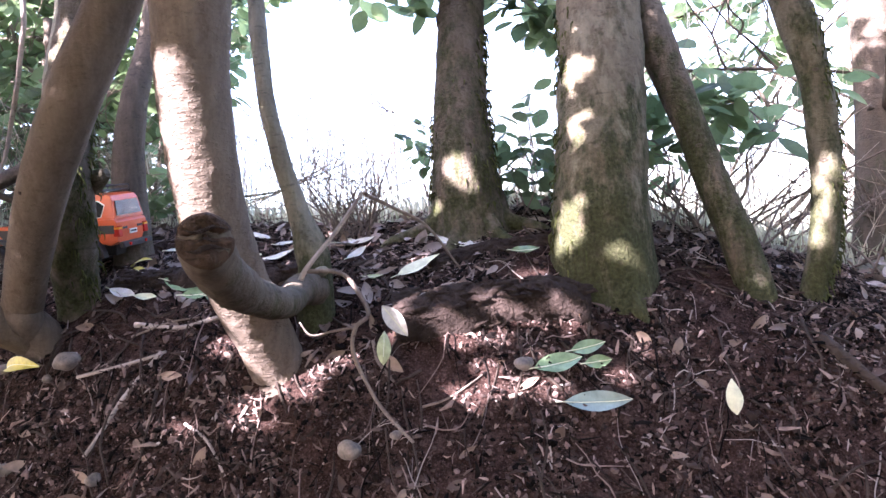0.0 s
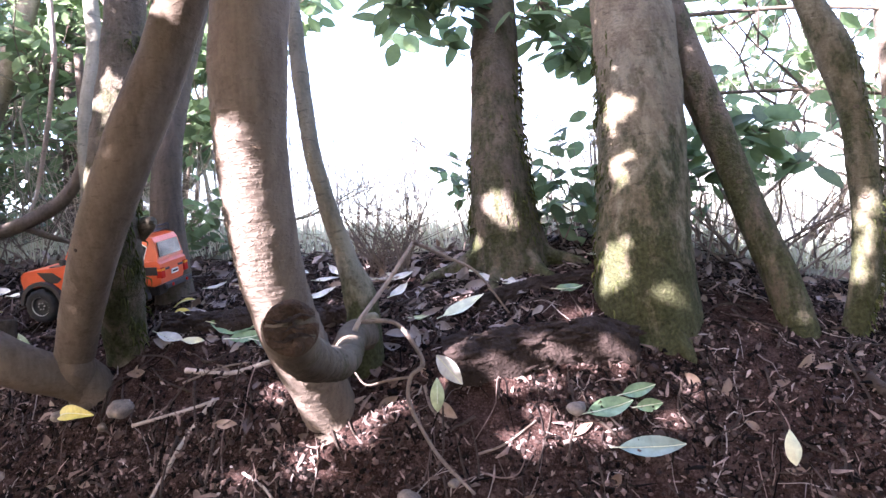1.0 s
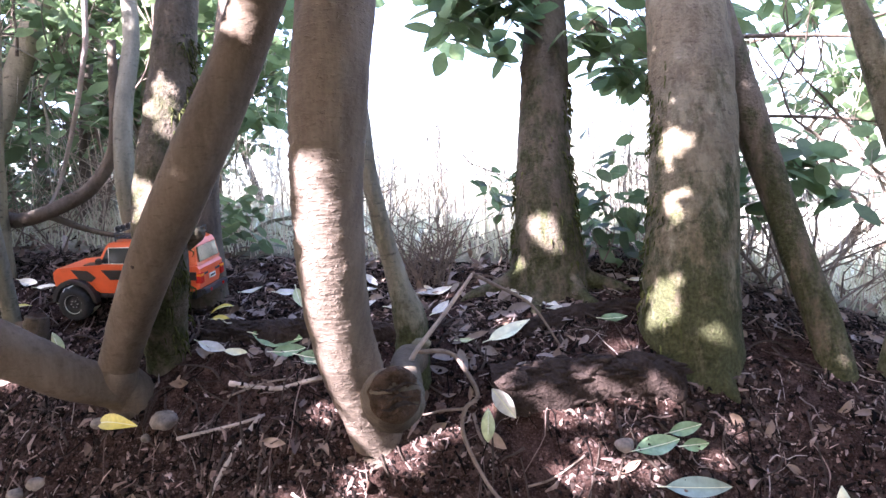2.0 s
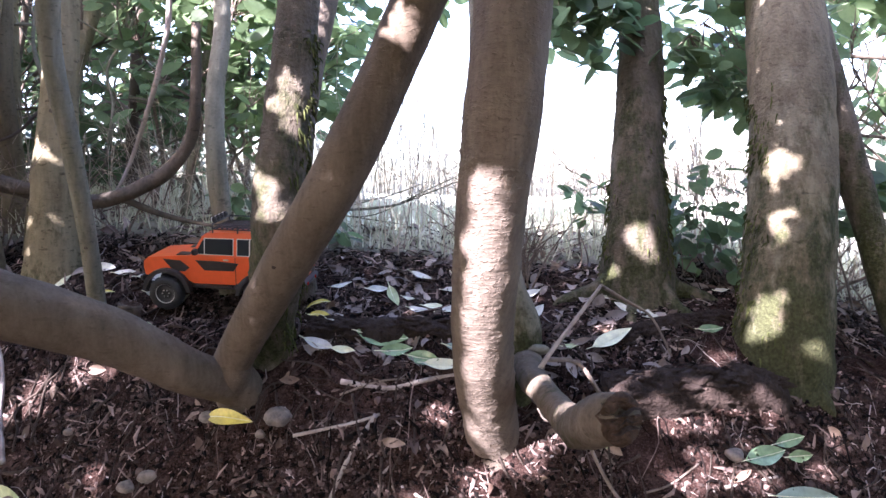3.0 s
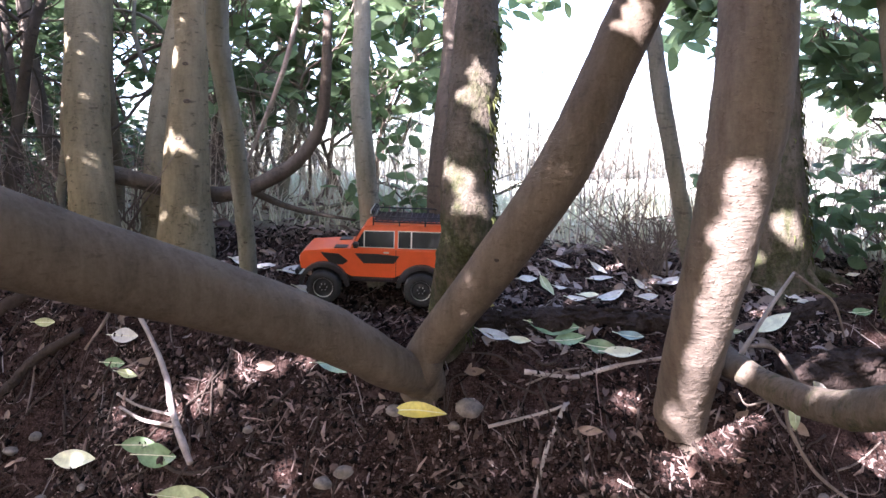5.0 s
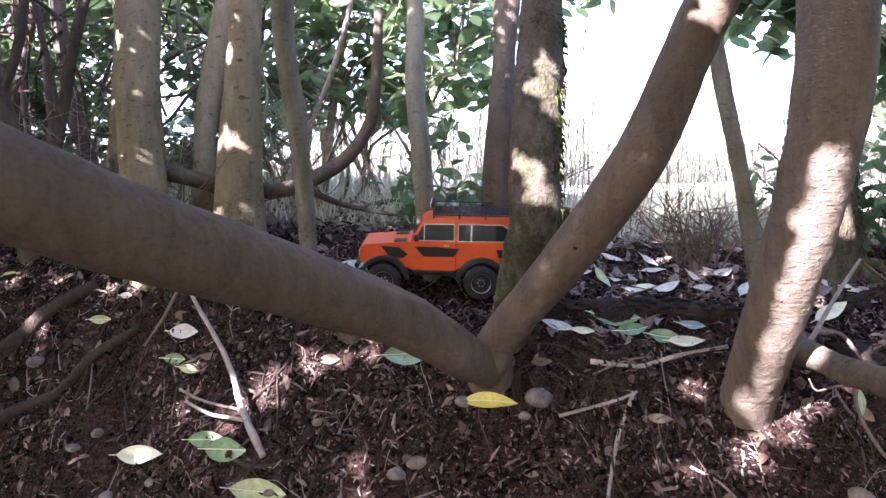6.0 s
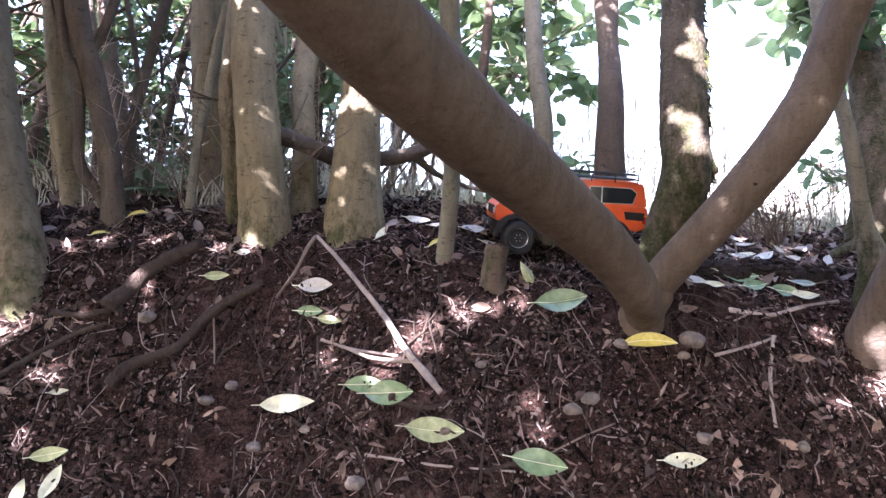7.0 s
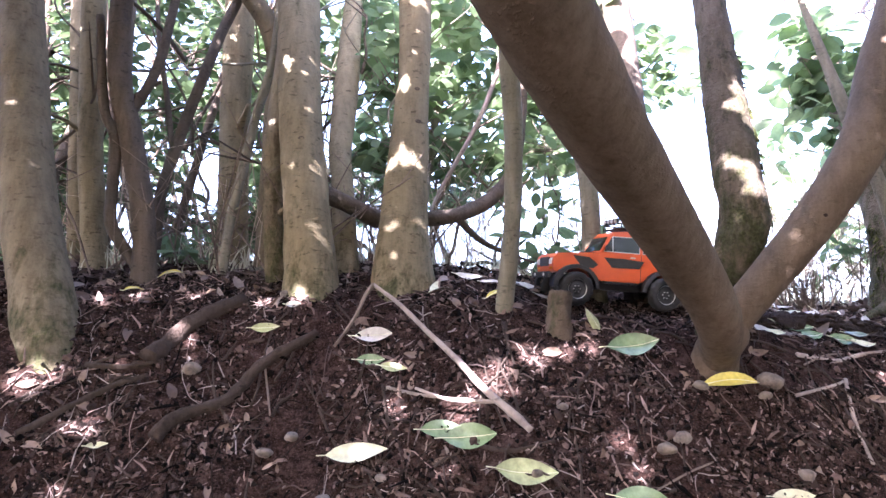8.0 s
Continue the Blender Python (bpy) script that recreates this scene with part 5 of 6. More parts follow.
def stem(label, mat, runs, seed):
    """A thicket tree: its trunk from the foot up, then its limbs."""
    t = empty("tree", label, "tree", (0, 0, 0), "slim trees of the thicket")
    for k, pts in enumerate(runs):
        part("limb" if k else "trunk", *tube(extend(pts, 3.2) if k == 0 else pts, 16, 8, 0.09, seed + k), mat, t)
    if len(runs) == 1:
        x, y, z, r = runs[0][2]
        part("branch_stub", *tube([(x, y, z, r * 0.35), (x + 2.2 * r * math.cos(seed), y - 1.6 * r, z + r, r * 0.22), (x + 3 * r * math.cos(seed), y - 2.2 * r, z + 1.6 * r, r * 0.1)], 8, 4, 0.1, seed), mat, t)
    return t


stem("slim pale trunk with sun flecks", BARK_PALE, [[(-2.333, 3.323, 0.448, 0.04826), (-2.355, 3.335, 0.646, 0.04059), (-2.400, 3.363, 1.168, 0.04207), (-2.462, 3.449, 1.723, 0.04304)]], 1.0)
stem("pale tan trunk with sun flecks", BARK_PALE, [[(-2.183, 3.012, 0.375, 0.06232), (-2.232, 3.077, 0.655, 0.05399), (-2.280, 3.090, 1.020, 0.05539), (-2.316, 3.109, 1.517, 0.05704)],
                                                [(-2.288, 3.084, 1.072, 0.01129), (-2.398, 3.050, 1.148, 0.008491), (-2.579, 3.024, 1.187, 0.004709)]], 2.0)
stem("dark crooked trunk with lichen and a forked foot", BARK_DARK, [[(-1.962, 2.807, 0.301, 0.0627), (-1.978, 2.816, 0.453, 0.04966), (-1.995, 2.826, 0.639, 0.04707), (-2.065, 2.870, 0.959, 0.04856), (-2.130, 2.866, 1.212, 0.04865), (-2.158, 2.871, 1.422, 0.04887), (-2.167, 2.866, 1.796, 0.04912)],
                                                            [(-1.992, 2.816, 0.434, 0.02859), (-2.056, 2.861, 0.519, 0.02492), (-2.125, 2.860, 0.635, 0.02399), (-2.134, 2.868, 0.782, 0.0241), (-2.141, 2.872, 1.007, 0.02325), (-2.198, 2.870, 1.156, 0.02133), (-2.250, 2.890, 1.576, 0.01761)],
                                                            [(-2.100, 2.875, 1.096, 0.01942), (-1.993, 2.871, 1.367, 0.02128), (-1.942, 2.926, 1.766, 0.01946), (-1.839, 3.011, 2.326, 0.01574)]], 3.0)
stem("dark slanting stem lit along its edge", BARK_DARK, [[(-1.989, 3.039, 0.394, 0.03118), (-1.975, 3.056, 0.619, 0.02681), (-1.968, 3.064, 0.836, 0.02602), (-1.910, 3.073, 1.106, 0.02616), (-1.825, 3.032, 1.381, 0.02612), (-1.755, 3.049, 1.633, 0.02539), (-1.666, 3.066, 1.889, 0.02463)],
                                                     [(-1.931, 3.070, 1.016, 0.01306), (-1.976, 3.084, 1.300, 0.01307), (-2.050, 3.114, 1.730, 0.01126), (-2.096, 3.315, 2.441, 0.008763)]], 4.0)
stem("thick pale trunk mottled with sun", BARK_PALE, [[(-1.647, 3.296, 0.443, 0.08341), (-1.657, 3.305, 0.661, 0.07233), (-1.677, 3.320, 1.222, 0.07483), (-1.683, 3.339, 1.789, 0.07653)]], 5.0)
stem("thin grey slanting stem", BARK_GREY, [[(-1.688, 2.892, 0.355, 0.02642), (-1.674, 2.910, 0.534, 0.02187), (-1.654, 2.924, 0.729, 0.02202), (-1.611, 2.918, 0.963, 0.02202), (-1.571, 2.901, 1.178, 0.02099), (-1.513, 2.860, 1.411, 0.02091), (-1.485, 2.876, 1.699, 0.02012)]], 6.0)
stem("mossy slender trunk in deep shade", BARK_MOSSY, [[(-1.449, 2.737, 0.273, 0.05382), (-1.457, 2.746, 0.394, 0.04523), (-1.483, 2.755, 0.668, 0.04356), (-1.493, 2.716, 0.955, 0.04311), (-1.477, 2.723, 1.159, 0.04183)]], 7.0)
stem("brown trunk with a bough bent over at its top", BARK_TALL, [[(-1.504, 3.087, 0.412, 0.05582), (-1.495, 3.093, 0.873, 0.05088), (-1.487, 3.028, 1.243, 0.04957), (-1.470, 3.033, 1.630, 0.04891)],
                                                          [(-1.486, 3.026, 1.388, 0.04681), (-1.489, 3.028, 1.538, 0.05067), (-1.527, 3.027, 1.683, 0.05074), (-1.613, 3.018, 1.822, 0.04885), (-1.721, 3.011, 1.983, 0.04685), (-1.962, 3.215, 2.335, 0.04393)]], 8.0)
for x, y, r, lean, bend, mat, label in [
    (-3.1, 3.4, 0.05, 0.05, 0.02, BARK_DARK, "dark slim trunk standing in the thicket"), (-2.75, 3.9, 0.03, 0.3, 0.05, BARK_DARK, "dark slim trunk standing in the thicket"), (-2.3, 3.7, 0.02, -0.25, 0.06, BARK_DARK, "thin dark leaning stem"),
    (-2.0, 3.6, 0.022, 0.3, 0.04, BARK_DARK, "thin dark leaning stem"), (-1.15, 3.6, 0.03, 0.12, 0.0, BARK_DARK, "dark slim trunk standing in the thicket"), (-0.75, 3.4, 0.022, 0.25, 0.02, BARK_GREY, "thin leaning grey stem")]:
    far_stem(x, y, r, lean, bend, mat, 3.0, label, RND.uniform(0, 50))
for i in range(34):
    x, y = RND.uniform(-7.5, -0.9), RND.uniform(3.7, 6.8)
    far_stem(x, y, RND.uniform(0.014, 0.05), RND.uniform(-0.5, 0.5), RND.uniform(-0.12, 0.12), RND.choice([BARK_DARK, BARK_DARK, BARK_GREY, BARK_PALE]), 3.0, "slim dark tree stem deep in the thicket", RND.uniform(0, 50))
for i in range(5):
    x, y = RND.uniform(3.6, 6), RND.uniform(3.4, 5)
    far_stem(x, y, RND.uniform(0.02, 0.05), RND.uniform(-0.35, 0.35), RND.uniform(-0.06, 0.06), BARK_DARK, 3.0, "slim dark tree stem among laurel", RND.uniform(0, 50))
for x0, y0, z0, x1, z1, r in [(2.2, 3.2, 1.35, 3.6, 1.15, 0.012), (2.3, 3.3, 1.0, 3.7, 0.75, 0.010), (3.3, 3.0, 1.5, 4.2, 0.9, 0.022), (3.2, 3.2, 0.7, 4.3, 0.35, 0.014)]:
    t = empty("branch", "bare dark branch slanting through laurel", "branch")
    part("bough", *tube([(x0, y0, z0, r), ((x0 + x1) / 2, y0 + 0.05, (z0 + z1) / 2 + 0.06, r * 0.8), (x1, y0, z1, r * 0.5)], 8, 6, 0.1, x0), BARK_DARK, t)


# bare crooked branches crossing in the thicket's shade
def branchwork(n, x, y, z, seed, mat, label):
    g = random.Random(seed)
    runs = []
    for _ in range(n):
        p = Vector((g.uniform(*x), g.uniform(*y), g.uniform(*z)))
        w = Vector((g.gauss(0, 0.8), g.gauss(0, 0.35), g.gauss(0.35, 0.5))).normalized()
        r, step = g.uniform(0.004, 0.013), g.uniform(0.10, 0.22)
        run = []
        for k in range(6):
            run.append((*p, r * (1 - 0.14 * k)))
            p = p + w * step
            w = (w + Vector((g.gauss(0, 0.3), g.gauss(0, 0.2), g.gauss(0.03, 0.3)))).normalized()
            if k == 2:
                q = p + (w + Vector((g.gauss(0, 0.7), g.gauss(0, 0.3), g.gauss(0.2, 0.6)))).normalized() * step * 2
                runs.append(tube([(*p, r * 0.6), (*p.lerp(q, 0.5), r * 0.45), (*q, r * 0.2)], 5, 3, 0, 0, cap=False))
        runs.append(tube(run, 6, 4, 0, 0, cap=False))
    return tagged(part("branchwork", *join(*runs), mat), label, "branches", kind="stuff")


branchwork(110, (-4.2, -1.0), (3.0, 4.4), (0.3, 1.9), 5, BARK_DARK, "tangle of bare dark branches in the thicket")
branchwork(40, (-1.3, 0.1), (3.0, 3.9), (0.5, 1.9), 6, BARK_GREY, "tangle of thin bare branches behind slim poles")
branchwork(26, (2.3, 4.6), (3.2, 4.2), (0.5, 1.9), 7, BARK_DARK, "bare dark branches among laurel leaves")


# ---- brushwood, dry stalks and grass along the meadow ----
def stalks(n, x, y, height, r, branch, seed, lean=0.15, base=None):
    rnd = random.Random(seed)
    runs = []
    for _ in range(n):
        px, py = rnd.uniform(*x), rnd.uniform(*y)
        h = rnd.uniform(*height)
        z = ground_z(px, py) - 0.02
        dx, dy = rnd.gauss(0, lean) * h, rnd.gauss(0, lean) * h
        q = [(px, py, z, r), (px + dx * 0.4, py + dy * 0.4, z + h * 0.5, r * 0.8), (px + dx, py + dy, z + h, r * 0.4)]
        runs.append(tube(q, 4, 3, 0, 0, cap=False))
        for _ in range(branch):
            k = rnd.uniform(0.3, 0.95)
            a = Vector((px + dx * k, py + dy * k, z + h * k))
            w = Vector((rnd.gauss(0, 0.14), rnd.gauss(0, 0.1), rnd.uniform(0.02, 0.2)))
            runs.append(tube([(*a, r * 0.55), (*(a + w), r * 0.3)], 3, 1, 0, 0, cap=False))
    return join(*runs)


tagged(part("dry_stalks", *stalks(190, (-0.8, 3.2), (2.85, 4.2), (0.2, 0.9), 0.0026, 7, 3, 0.28), DRY_STALK), "thin dry brown weed stalks at the meadow's edge", "dry weeds", kind="stuff")
tagged(part("dry_stalks", *stalks(30, (0.2, 2.8), (3.0, 5.0), (0.8, 2.0), 0.003, 12, 4, 0.08), DRY_STALK), "tall dry brown weed stalks in the meadow", "dry weeds", kind="stuff")
tagged(part("dry_stalks", *stalks(60, (0.3, 2.7), (2.9, 3.7), (0.35, 1.0), 0.0022, 11, 24, 0.10), TWIG), "slender brown seed stalks standing at the meadow's edge", "dry weeds", kind="stuff")
tagged(part("dry_stalks", *stalks(90, (-2.5, 0.4), (3.0, 4.0), (0.2, 0.8), 0.003, 5, 5), DRY_STALK), "thin dry brown weed stalks below the thicket", "dry weeds", kind="stuff")
tagged(part("dry_stalks", *stalks(300, (-1.2, 4.6), (3.3, 6.0), (0.4, 1.5), 0.0035, 8, 14, 0.12), PALE_STALK), "tall bleached weed stalks and dead grass in full sun", "dry weeds", kind="stuff")
tagged(part("dry_clump", *stalks(30, (0.90, 1.08), (2.58, 2.72), (0.10, 0.36), 0.0045, 4, 6, 0.4), TWIG), "dark tuft of dead stems at the meadow's edge", "dead plant", kind="stuff")
tagged(part("brushwood", *stalks(70, (1.9, 3.8), (2.75, 3.4), (0.15, 0.45), 0.006, 3, 7, 1.1), TWIG), "heap of dead brushwood under laurel", "brushwood", kind="stuff")
tagged(part("brushwood", *stalks(60, (-2.4, -0.8), (2.8, 3.4), (0.15, 0.5), 0.005, 3, 8, 0.7), TWIG), "tangle of dead twigs on the wood's floor", "brushwood", kind="stuff")


def grass(n, x, y, h, seed):
    g = np.random.default_rng(seed)
    px, py = g.uniform(*x, n), g.uniform(*y, n)
    b = np.array([(a, c, ground_z(a, c) - 0.01) for a, c in zip(px, py)])
    hh = g.uniform(*h, n)
    d = g.normal(0, 0.4, (n, 2)) * hh[:, None]
    verts = []
    for k in range(n):
        x0, y0, z0 = b[k]
        w = 0.004
        verts += [(x0 - w, y0, z0), (x0 + w, y0, z0), (x0 + d[k, 0] * 0.4 + w * 0.7, y0 + d[k, 1] * 0.4, z0 + hh[k] * 0.6), (x0 + d[k, 0] * 0.4 - w * 0.7, y0 + d[k, 1] * 0.4, z0 + hh[k] * 0.6), (x0 + d[k, 0], y0 + d[k, 1], z0 + hh[k])]
    faces = [f for k in range(n) for f in ((5 * k, 5 * k + 1, 5 * k + 2, 5 * k + 3), (5 * k + 3, 5 * k + 2, 5 * k + 4))]
    return verts, faces


tagged(part("grass", *grass(9000, (-2.5, 4.5), (2.95, 6.2), (0.04, 0.16), 5), GRASS), "pale dry meadow grass", "grass", kind="stuff")


# ---- an unseen canopy added overhead for shade, its gaps aimed to place sun flecks ----
GROUND_FLECKS = [
    (-0.595, 2.117, 0.047, 0.054), (0.732, 1.958, -0.047, 0.039), (0.866, 1.821, -0.222, 0.060), (1.023, 1.878, -0.166, 0.050), (1.494, 1.864, -0.233, 0.048), (1.593, 1.924, -0.160, 0.029),
    (1.718, 1.899, -0.204, 0.025), (0.672, 1.778, -0.266, 0.028), (-0.406, 1.849, -0.240, 0.035), (-0.388, 2.113, 0.084, 0.029), (-0.479, 2.102, 0.061, 0.021),
]
TERRACE_FLECKS = [
    (1.501, 2.000, -0.057, 0.047), (1.582, 2.008, 0.042, 0.029), (1.700, 2.028, -0.015, 0.027), (1.839, 2.048, -0.029, 0.037), (1.533, 1.853, -0.251, 0.035), (1.610, 1.889, -0.215, 0.035),
    (2.067, 2.049, -0.145, 0.026), (1.971, 1.964, -0.214, 0.025), (1.790, 1.906, -0.239, 0.028), (1.746, 1.972, -0.137, 0.016), (1.607, 1.997, -0.070, 0.025), (1.323, 2.286, 0.187, 0.026),
]
BANK_FLECKS = [
    (-0.776, 2.077, -0.031, 0.059), (-0.823, 2.046, -0.087, 0.050), (-0.723, 2.087, -0.001, 0.040), (-0.931, 1.990, -0.102, 0.049), (-1.084, 2.124, -0.122, 0.028), (-2.241, 2.372, -0.023, 0.058),
    (-2.191, 2.409, 0.016, 0.036), (-1.802, 2.461, 0.165, 0.036), (-2.048, 2.263, -0.159, 0.030), (-1.377, 2.494, 0.297, 0.036), (-1.485, 2.567, 0.276, 0.023), (-2.075, 2.109, -0.363, 0.020),
    (-1.958, 2.645, 0.311, 0.029), (-1.749, 2.645, 0.318, 0.028), (-2.094, 2.619, 0.283, 0.024), (-0.398, 1.788, -0.330, 0.019),
]
TRUNK_FLECKS = [
    (0.666, 1.614, 1.165, 0.042), (0.245, 1.955, 0.972, 0.050), (0.180, 1.903, 0.722, 0.034), (0.194, 1.882, 0.639, 0.030),
    (1.485, 2.423, 0.527, 0.041), (1.486, 2.421, 0.473, 0.032), (1.926, 2.278, 0.792, 0.042), (1.920, 2.216, 0.591, 0.029), (1.862, 2.170, 0.265, 0.049), (1.847, 2.178, 0.224, 0.036),
    (1.942, 2.210, 0.613, 0.024), (1.910, 2.205, 0.540, 0.025), (1.892, 2.159, 0.313, 0.023), (1.826, 2.202, 0.187, 0.023), (2.051, 2.144, 0.140, 0.019), (1.885, 2.153, 0.234, 0.030),
    (1.702, 2.194, 0.107, 0.031),
]
STEM_FLECKS = [
    (0.894, 1.429, 0.689, 0.046), (0.894, 1.444, 0.624, 0.046), (0.893, 1.465, 0.557, 0.047), (0.893, 1.488, 0.488, 0.048), (0.892, 1.515, 0.417, 0.049), (0.891, 1.548, 0.343, 0.050),
    (0.890, 1.588, 0.264, 0.051), (0.929, 1.650, 0.177, 0.033), (0.929, 1.719, 0.084, 0.034), (0.929, 1.801, -0.019, 0.036), (0.929, 1.879, -0.127, 0.038), (2.716, 2.310, 0.376, 0.028),
    (2.702, 2.314, 0.312, 0.028), (2.679, 2.324, 0.229, 0.028), (2.664, 2.328, 0.155, 0.026), (-0.968, 2.542, 1.232, 0.032), (-0.969, 2.498, 0.893, 0.031), (-1.443, 2.626, 1.304, 0.023),
    (-1.022, 2.535, 0.864, 0.023), (0.233, 1.973, 1.075, 0.038), (0.127, 1.950, 0.759, 0.023),
]


def build_shading_canopy():
    n = 158500
    g = np.random.default_rng(3)
    c = np.stack([g.uniform(-8.5, 5.5, n), g.uniform(-3.9, 2.6, n), g.uniform(2.05, 2.6, n)], 1)
    # some of the leaves go further left to shade the thicket
    c[:2500] = np.stack([g.uniform(-7.5, -3.0, 2500), g.uniform(1.4, 3.0, 2500), g.uniform(2.2, 2.7, 2500)], 1)
    d = np.array(SUN_TO)
    # thinned behind to let in more skylight, and ended early to keep the meadow sunlit
    keep = ((c[:, 1] > -2.5) | (g.random(n) < 0.4)) & ((c[:, 1] < 1.45) | (c[:, 0] < -1.6))
    # gaps cut along the sun's way so that flecks land on the listed spots
    for x, y, z, r in GROUND_FLECKS + TERRACE_FLECKS + BANK_FLECKS + TRUNK_FLECKS + STEM_FLECKS:
        off = c - np.array((x, y, z))
        off -= np.outer(off @ d, d)
        keep &= np.linalg.norm(off, axis=1) > 0.85 * r + 0.024
    c = c[keep]
    n = len(c)
    a = g.uniform(0, 2 * math.pi, n)
    ways = np.stack([np.cos(a), np.sin(a), g.normal(-0.1, 0.3, n)], 1)
    side = np.stack([-np.sin(a), np.cos(a), g.normal(0, 0.3, n)], 1)
    size = g.uniform(0.085, 0.125, n)[:, None]
    quads = np.stack([c - ways * size * 0.5, c + side * size * 0.3 - ways * size * 0.05, c + ways * size * 0.5, c - side * size * 0.3 - ways * size * 0.05], 1)
    verts, faces = quads.reshape(-1, 3).tolist(), [(4 * i, 4 * i + 1, 4 * i + 2, 4 * i + 3) for i in range(n)]
    t = empty("canopy", "leafy canopy added out of view to shade the wood and place sun flecks", "canopy", kind="stuff")
    tagged(part("foliage", verts, faces, LAUREL_SHADED, t), kind="stuff")


build_shading_canopy()


def skylight_blocking_hedge(x, y, z, n, seed):
    """An unseen deep hedge of darkened leaves, added behind and beside the camera against skylight."""
    g = np.random.default_rng(seed)
    c = np.stack([g.uniform(*x, n), g.uniform(*y, n), g.uniform(*z, n)], 1)
    ways = g.normal(0, 1, (n, 3)) * np.array((1, 1, 0.5))
    verts, faces = blades(c, ways, g.uniform(0.2, 0.3, n))
    t = empty("laurel_thicket", "dense hedge of darkened leaves added out of view to block skylight", "shrub")
    tagged(part("foliage", verts, faces, LAUREL_SHADED, t), kind="stuff")


# added out of view, only to cut the skylight from behind and the sides
skylight_blocking_hedge((-11, 7), (-5.4, -4.4), (-0.7, 3.0), 9000, 61)
skylight_blocking_hedge((-11.5, -9.8), (-5, 4.5), (-0.7, 3.6), 2500, 62)
skylight_blocking_hedge((6.2, 7.4), (-5, 3.6), (-0.7, 3.6), 4500, 63)


# ---- litter: chips of bark, twigs and withered leaves over the soil ----
def strewn(g, x, y):
    """A place in the plan, more often where litter has drifted together."""
    while True:
        p = Vector((g.uniform(*x), g.uniform(*y), 0))
        if g.random() < 0.6 + 0.8 * noise.noise(p * 3.2) + 0.5 * noise.noise(p * 9):
            return p.x, p.y


def chips(n, seed, length, width, x, y, mat, name, label, category, lift=0.3, tilt=0.35, bend=0.25):
    """Loose splinters that lie on the ground: each a bent, tapering sliver with thickness."""
    g = random.Random(seed)
    verts, faces = [], []
    for _ in range(n):
        px, py = strewn(g, x, y)
        ln, wd = length[0] + (length[1] - length[0]) * g.random() ** 2, g.uniform(*width)
        th = wd * g.uniform(0.25, 0.6)
        m = slope_frame(px, py) @ Euler((g.gauss(0, tilt), g.gauss(0, tilt), g.uniform(0, 6.283))).to_matrix()
        o = Vector((px, py, ground_z(px, py) + th * lift + 0.003))
        b = len(verts)
        for u, s in ((-0.5, 0.35), (0.05, 1.0), (0.5, 0.3)):
            zc = bend * ln * (0.25 - u * u) + g.uniform(-0.1, 0.1) * wd
            yc = g.uniform(-0.12, 0.12) * ln
            for yy, zz in ((-0.5, 0), (0, 0.5), (0.5, 0), (0, -0.4)):
                verts.append(o + m @ Vector((u * ln, yc + yy * wd * s, zc + zz * th * s)))
        for i in (0, 4):
            for k in range(4):
                faces.append((b + i + k, b + i + (k + 1) % 4, b + i + 4 + (k + 1) % 4, b + i + 4 + k))
        faces.append((b, b + 3, b + 2, b + 1))
        faces.append((b + 8, b + 9, b + 10, b + 11))
    return tagged(part(name, verts, faces, mat, smooth=False), label, category, kind="stuff")


def clods(n, seed, size, x, y, mat, name, label, category):
    """Crumbs of soil and small rough lumps: each an uneven eight-sided nugget pressed into the ground."""
    g = random.Random(seed)
    verts, faces = [], []
    for _ in range(n):
        px, py = strewn(g, x, y)
        r = size[0] + (size[1] - size[0]) * g.random() ** 3
        m = slope_frame(px, py) @ Euler((g.gauss(0, 0.4), g.gauss(0, 0.4), g.uniform(0, 6.283))).to_matrix()
        o = Vector((px, py, ground_z(px, py) + r * 0.25))
        b = len(verts)
        for q in ((0.95, 0, 0), (0.25, 0.8, 0.1), (-0.6, 0.6, 0), (-0.9, -0.2, 0.1), (-0.1, -0.85, 0), (0.6, -0.55, 0.1), (0.1, 0.15, 0.75), (0, 0, -0.6)):
            verts.append(o + m @ (Vector(q) * r * g.uniform(0.7, 1.3)))
        for k in range(6):
            k2 = (k + 1) % 6
            faces += [(b + k, b + k2, b + 6), (b + k2, b + k, b + 7)]
    return tagged(part(name, verts, faces, mat, smooth=False), label, category, kind="stuff")


NEAR_X, NEAR_Y = (-2.7, 3.0), (1.40, 2.9)
clods(46000, 7, (0.0035, 0.013), NEAR_X, NEAR_Y, CLOD, "soil_crumbs", "crumbs of dark red-brown soil", "soil")
clods(1500, 8, (0.008, 0.022), NEAR_X, NEAR_Y, CLOD, "soil_crumbs", "lumps of red-brown soil and rotted wood", "soil")
chips(18000, 1, (0.008, 0.05), (0.003, 0.009), NEAR_X, NEAR_Y, LITTER, "bark_litter", "dark red-brown bark chips and rotted splinters", "litter", tilt=0.45)
chips(2600, 2, (0.03, 0.10), (0.007, 0.017), NEAR_X, NEAR_Y, LITTER, "bark_litter", "larger curled strips of brown bark", "litter", tilt=0.5, bend=0.4)
chips(1500, 3, (0.01, 0.05), (0.003, 0.010), NEAR_X, NEAR_Y, LITTER_PALE, "wood_splinters", "bleached wood splinters", "litter")
chips(5500, 6, (0.012, 0.09), (0.003, 0.011), (-3.6, 4), (2.6, 3.7), LITTER, "bark_litter", "brown litter on the terrace", "litter", tilt=0.5, bend=0.4)


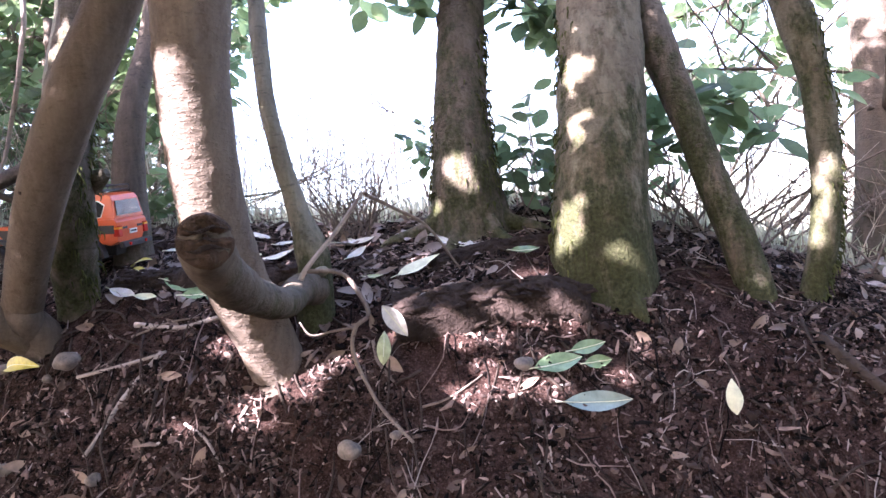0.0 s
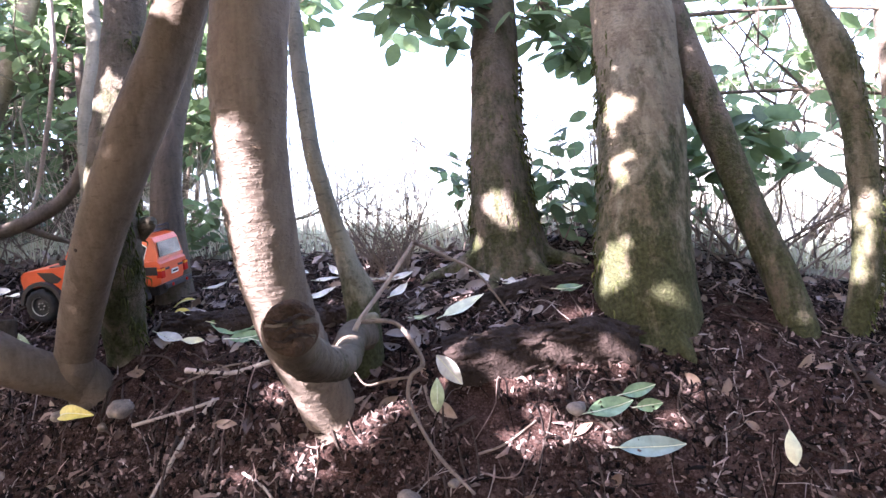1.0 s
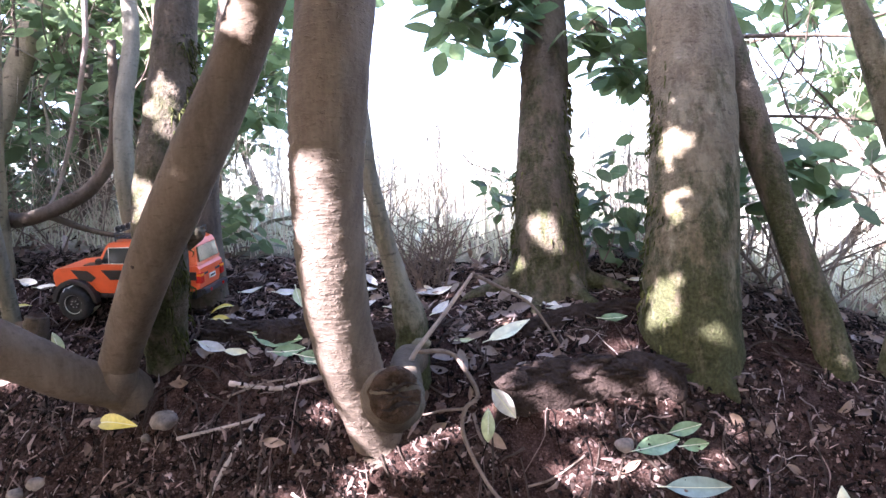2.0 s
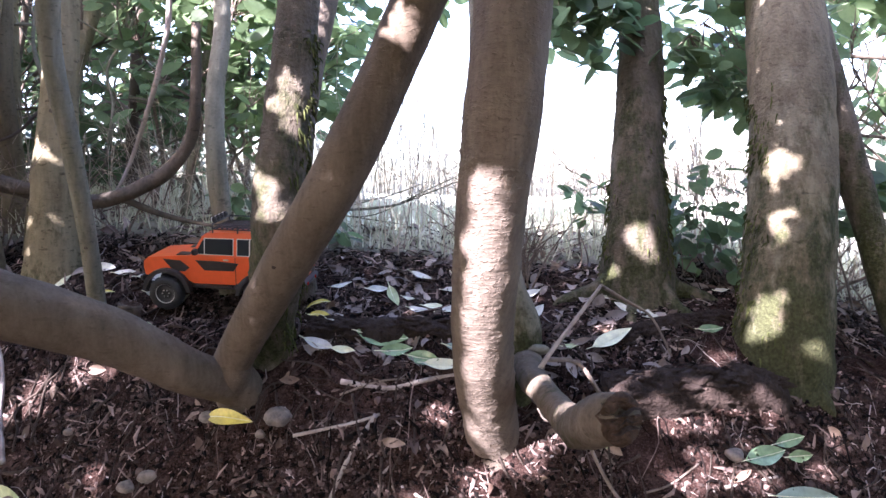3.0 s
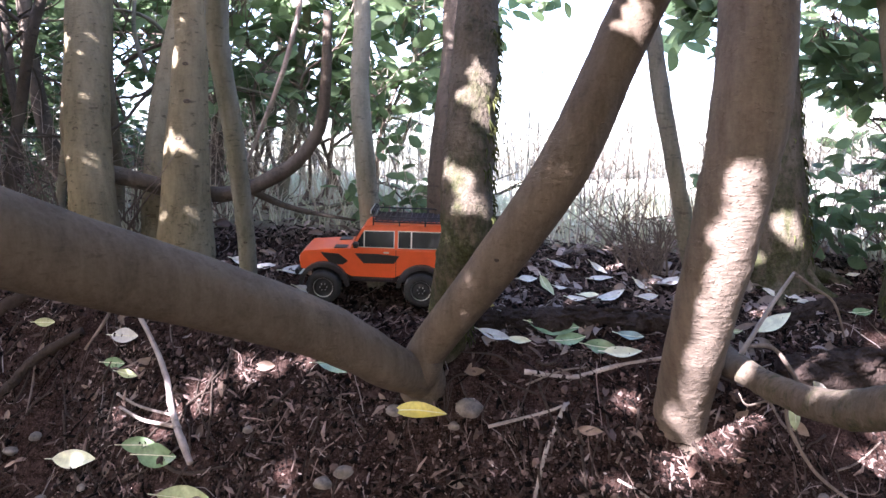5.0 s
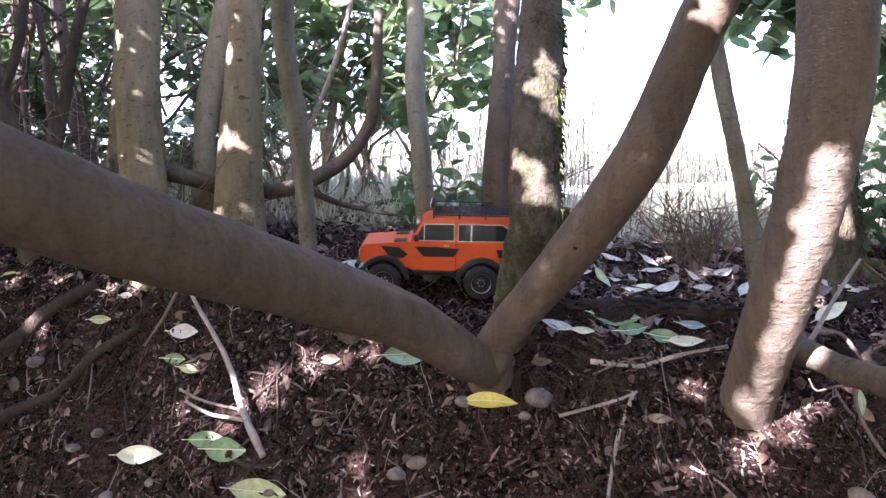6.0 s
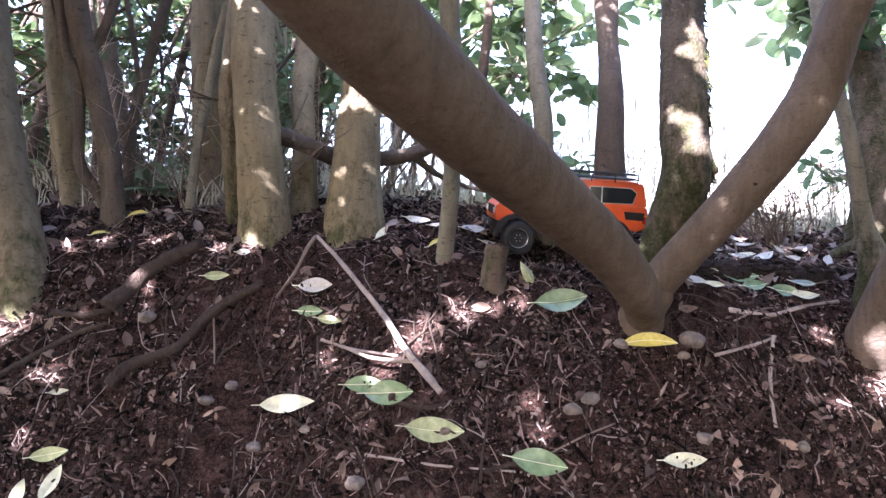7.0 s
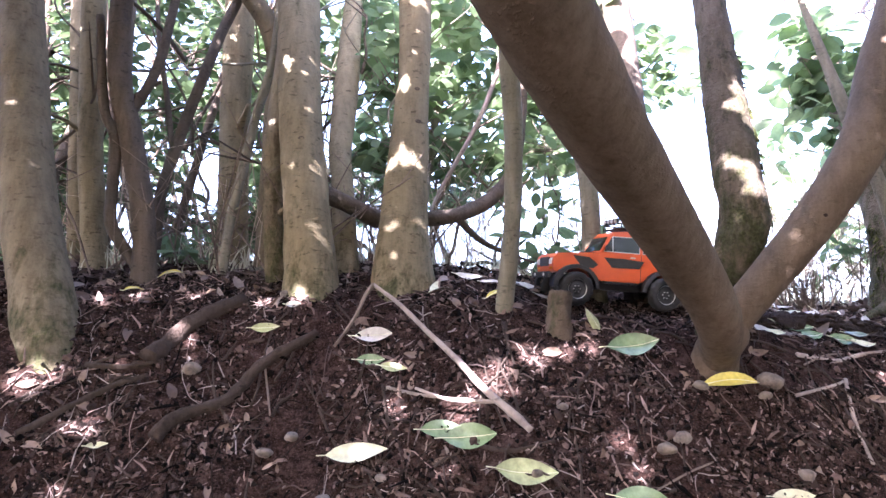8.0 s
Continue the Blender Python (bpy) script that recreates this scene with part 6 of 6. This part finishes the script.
# the ground that the camera passes over
clods(4500, 17, (0.007, 0.018), NEAR_X, (-0.9, 1.42), CLOD, "soil_crumbs", "crumbs of dark red-brown soil", "soil")
chips(3500, 11, (0.02, 0.07), (0.006, 0.016), NEAR_X, (-0.9, 1.42), LITTER, "bark_litter", "dark red-brown bark chips and rotted splinters", "litter", tilt=0.45)
chips(500, 13, (0.03, 0.09), (0.005, 0.012), NEAR_X, (-0.9, 1.42), LITTER_PALE, "wood_splinters", "bleached wood splinters", "litter")


def twigs(n, seed, length, r, x, y, mat, label):
    """Crooked little twigs strewn over the soil, some with a side shoot."""
    g = random.Random(seed)
    runs = []
    for _ in range(n):
        px, py, a, ln = g.uniform(*x), g.uniform(*y), g.uniform(0, 6.283), g.uniform(*length)
        rr = g.uniform(*r)
        run = []
        for k in range(5):
            run.append((px, py, ground_z(px, py) + rr + 0.006 * g.random() * (1 + 60 * rr), rr * (1 - 0.13 * k)))
            px, py = px + math.cos(a) * ln / 4, py + math.sin(a) * ln / 4
            a += g.gauss(0, 0.35)
        runs.append(tube(run, 5, 2, 0.0, 0.0))
        if g.random() < 0.4:
            q, a2 = run[2], a + g.choice((-0.8, 0.8))
            ex, ey = q[0] + math.cos(a2) * ln * 0.3, q[1] + math.sin(a2) * ln * 0.3
            runs.append(tube([q[:3] + (rr * 0.6,), (ex, ey, ground_z(ex, ey) + rr + 0.004, rr * 0.35)], 4, 1, 0.0, 0.0))
    return tagged(part("twig_litter", *join(*runs), mat), label, "twigs", kind="stuff")


twigs(1000, 4, (0.05, 0.2), (0.0016, 0.0035), NEAR_X, NEAR_Y, LITTER, "thin brown twigs strewn over the soil")
twigs(520, 9, (0.06, 0.25), (0.003, 0.006), NEAR_X, NEAR_Y, ROOT_BARK, "crooked dark twigs and rootlets in the litter")
twigs(340, 5, (0.05, 0.17), (0.0013, 0.0026), NEAR_X, NEAR_Y, LITTER_PALE, "thin bleached twigs strewn over the soil")


def leaf_scatter(n, seed, x, y, size, mat, name, label, tilt=0.4):
    g = random.Random(seed)
    verts, faces = [], []
    for _ in range(n):
        px, py = g.uniform(*x), g.uniform(*y)
        ln = g.uniform(*size)
        v, f = leaf_shape(ln, ln * g.uniform(0.35, 0.55), g.uniform(-0.25, 0.3), g.uniform(-1.2, 1.2))
        m = slope_frame(px, py) @ Euler((g.gauss(0, tilt), g.gauss(0, tilt), g.uniform(0, 6.283))).to_matrix()
        o = Vector((px, py, ground_z(px, py) + 0.004 + 0.06 * ln))
        b = len(verts)
        verts += [o + m @ q for q in v]
        faces += [tuple(i + b for i in q) for q in f]
    return tagged(part(name, verts, faces, mat), label, "leaf litter", kind="stuff")


leaf_scatter(560, 1, NEAR_X, (1.45, 2.95), (0.02, 0.085), DEAD_LEAF, "dead_leaves", "curled brown dead leaves in the litter")
leaf_scatter(150, 2, (0.25, 1.6), (2.08, 2.9), (0.04, 0.11), LITTER_PALE, "dead_leaves", "bleached dead leaves on the terrace")
leaf_scatter(380, 3, (-3.2, 3.6), (2.5, 3.6), (0.04, 0.10), LITTER_PALE, "dead_leaves", "bleached dead leaves under the trees")
leaf_scatter(480, 4, (-3.6, 4.0), (2.55, 3.9), (0.05, 0.11), DEAD_LEAF, "dead_leaves", "brown dead leaves under the trees")
leaf_scatter(90, 5, NEAR_X, (1.45, 2.6), (0.012, 0.04), LITTER_PALE, "leaf_scraps", "pale torn scraps of dead leaf on the soil")
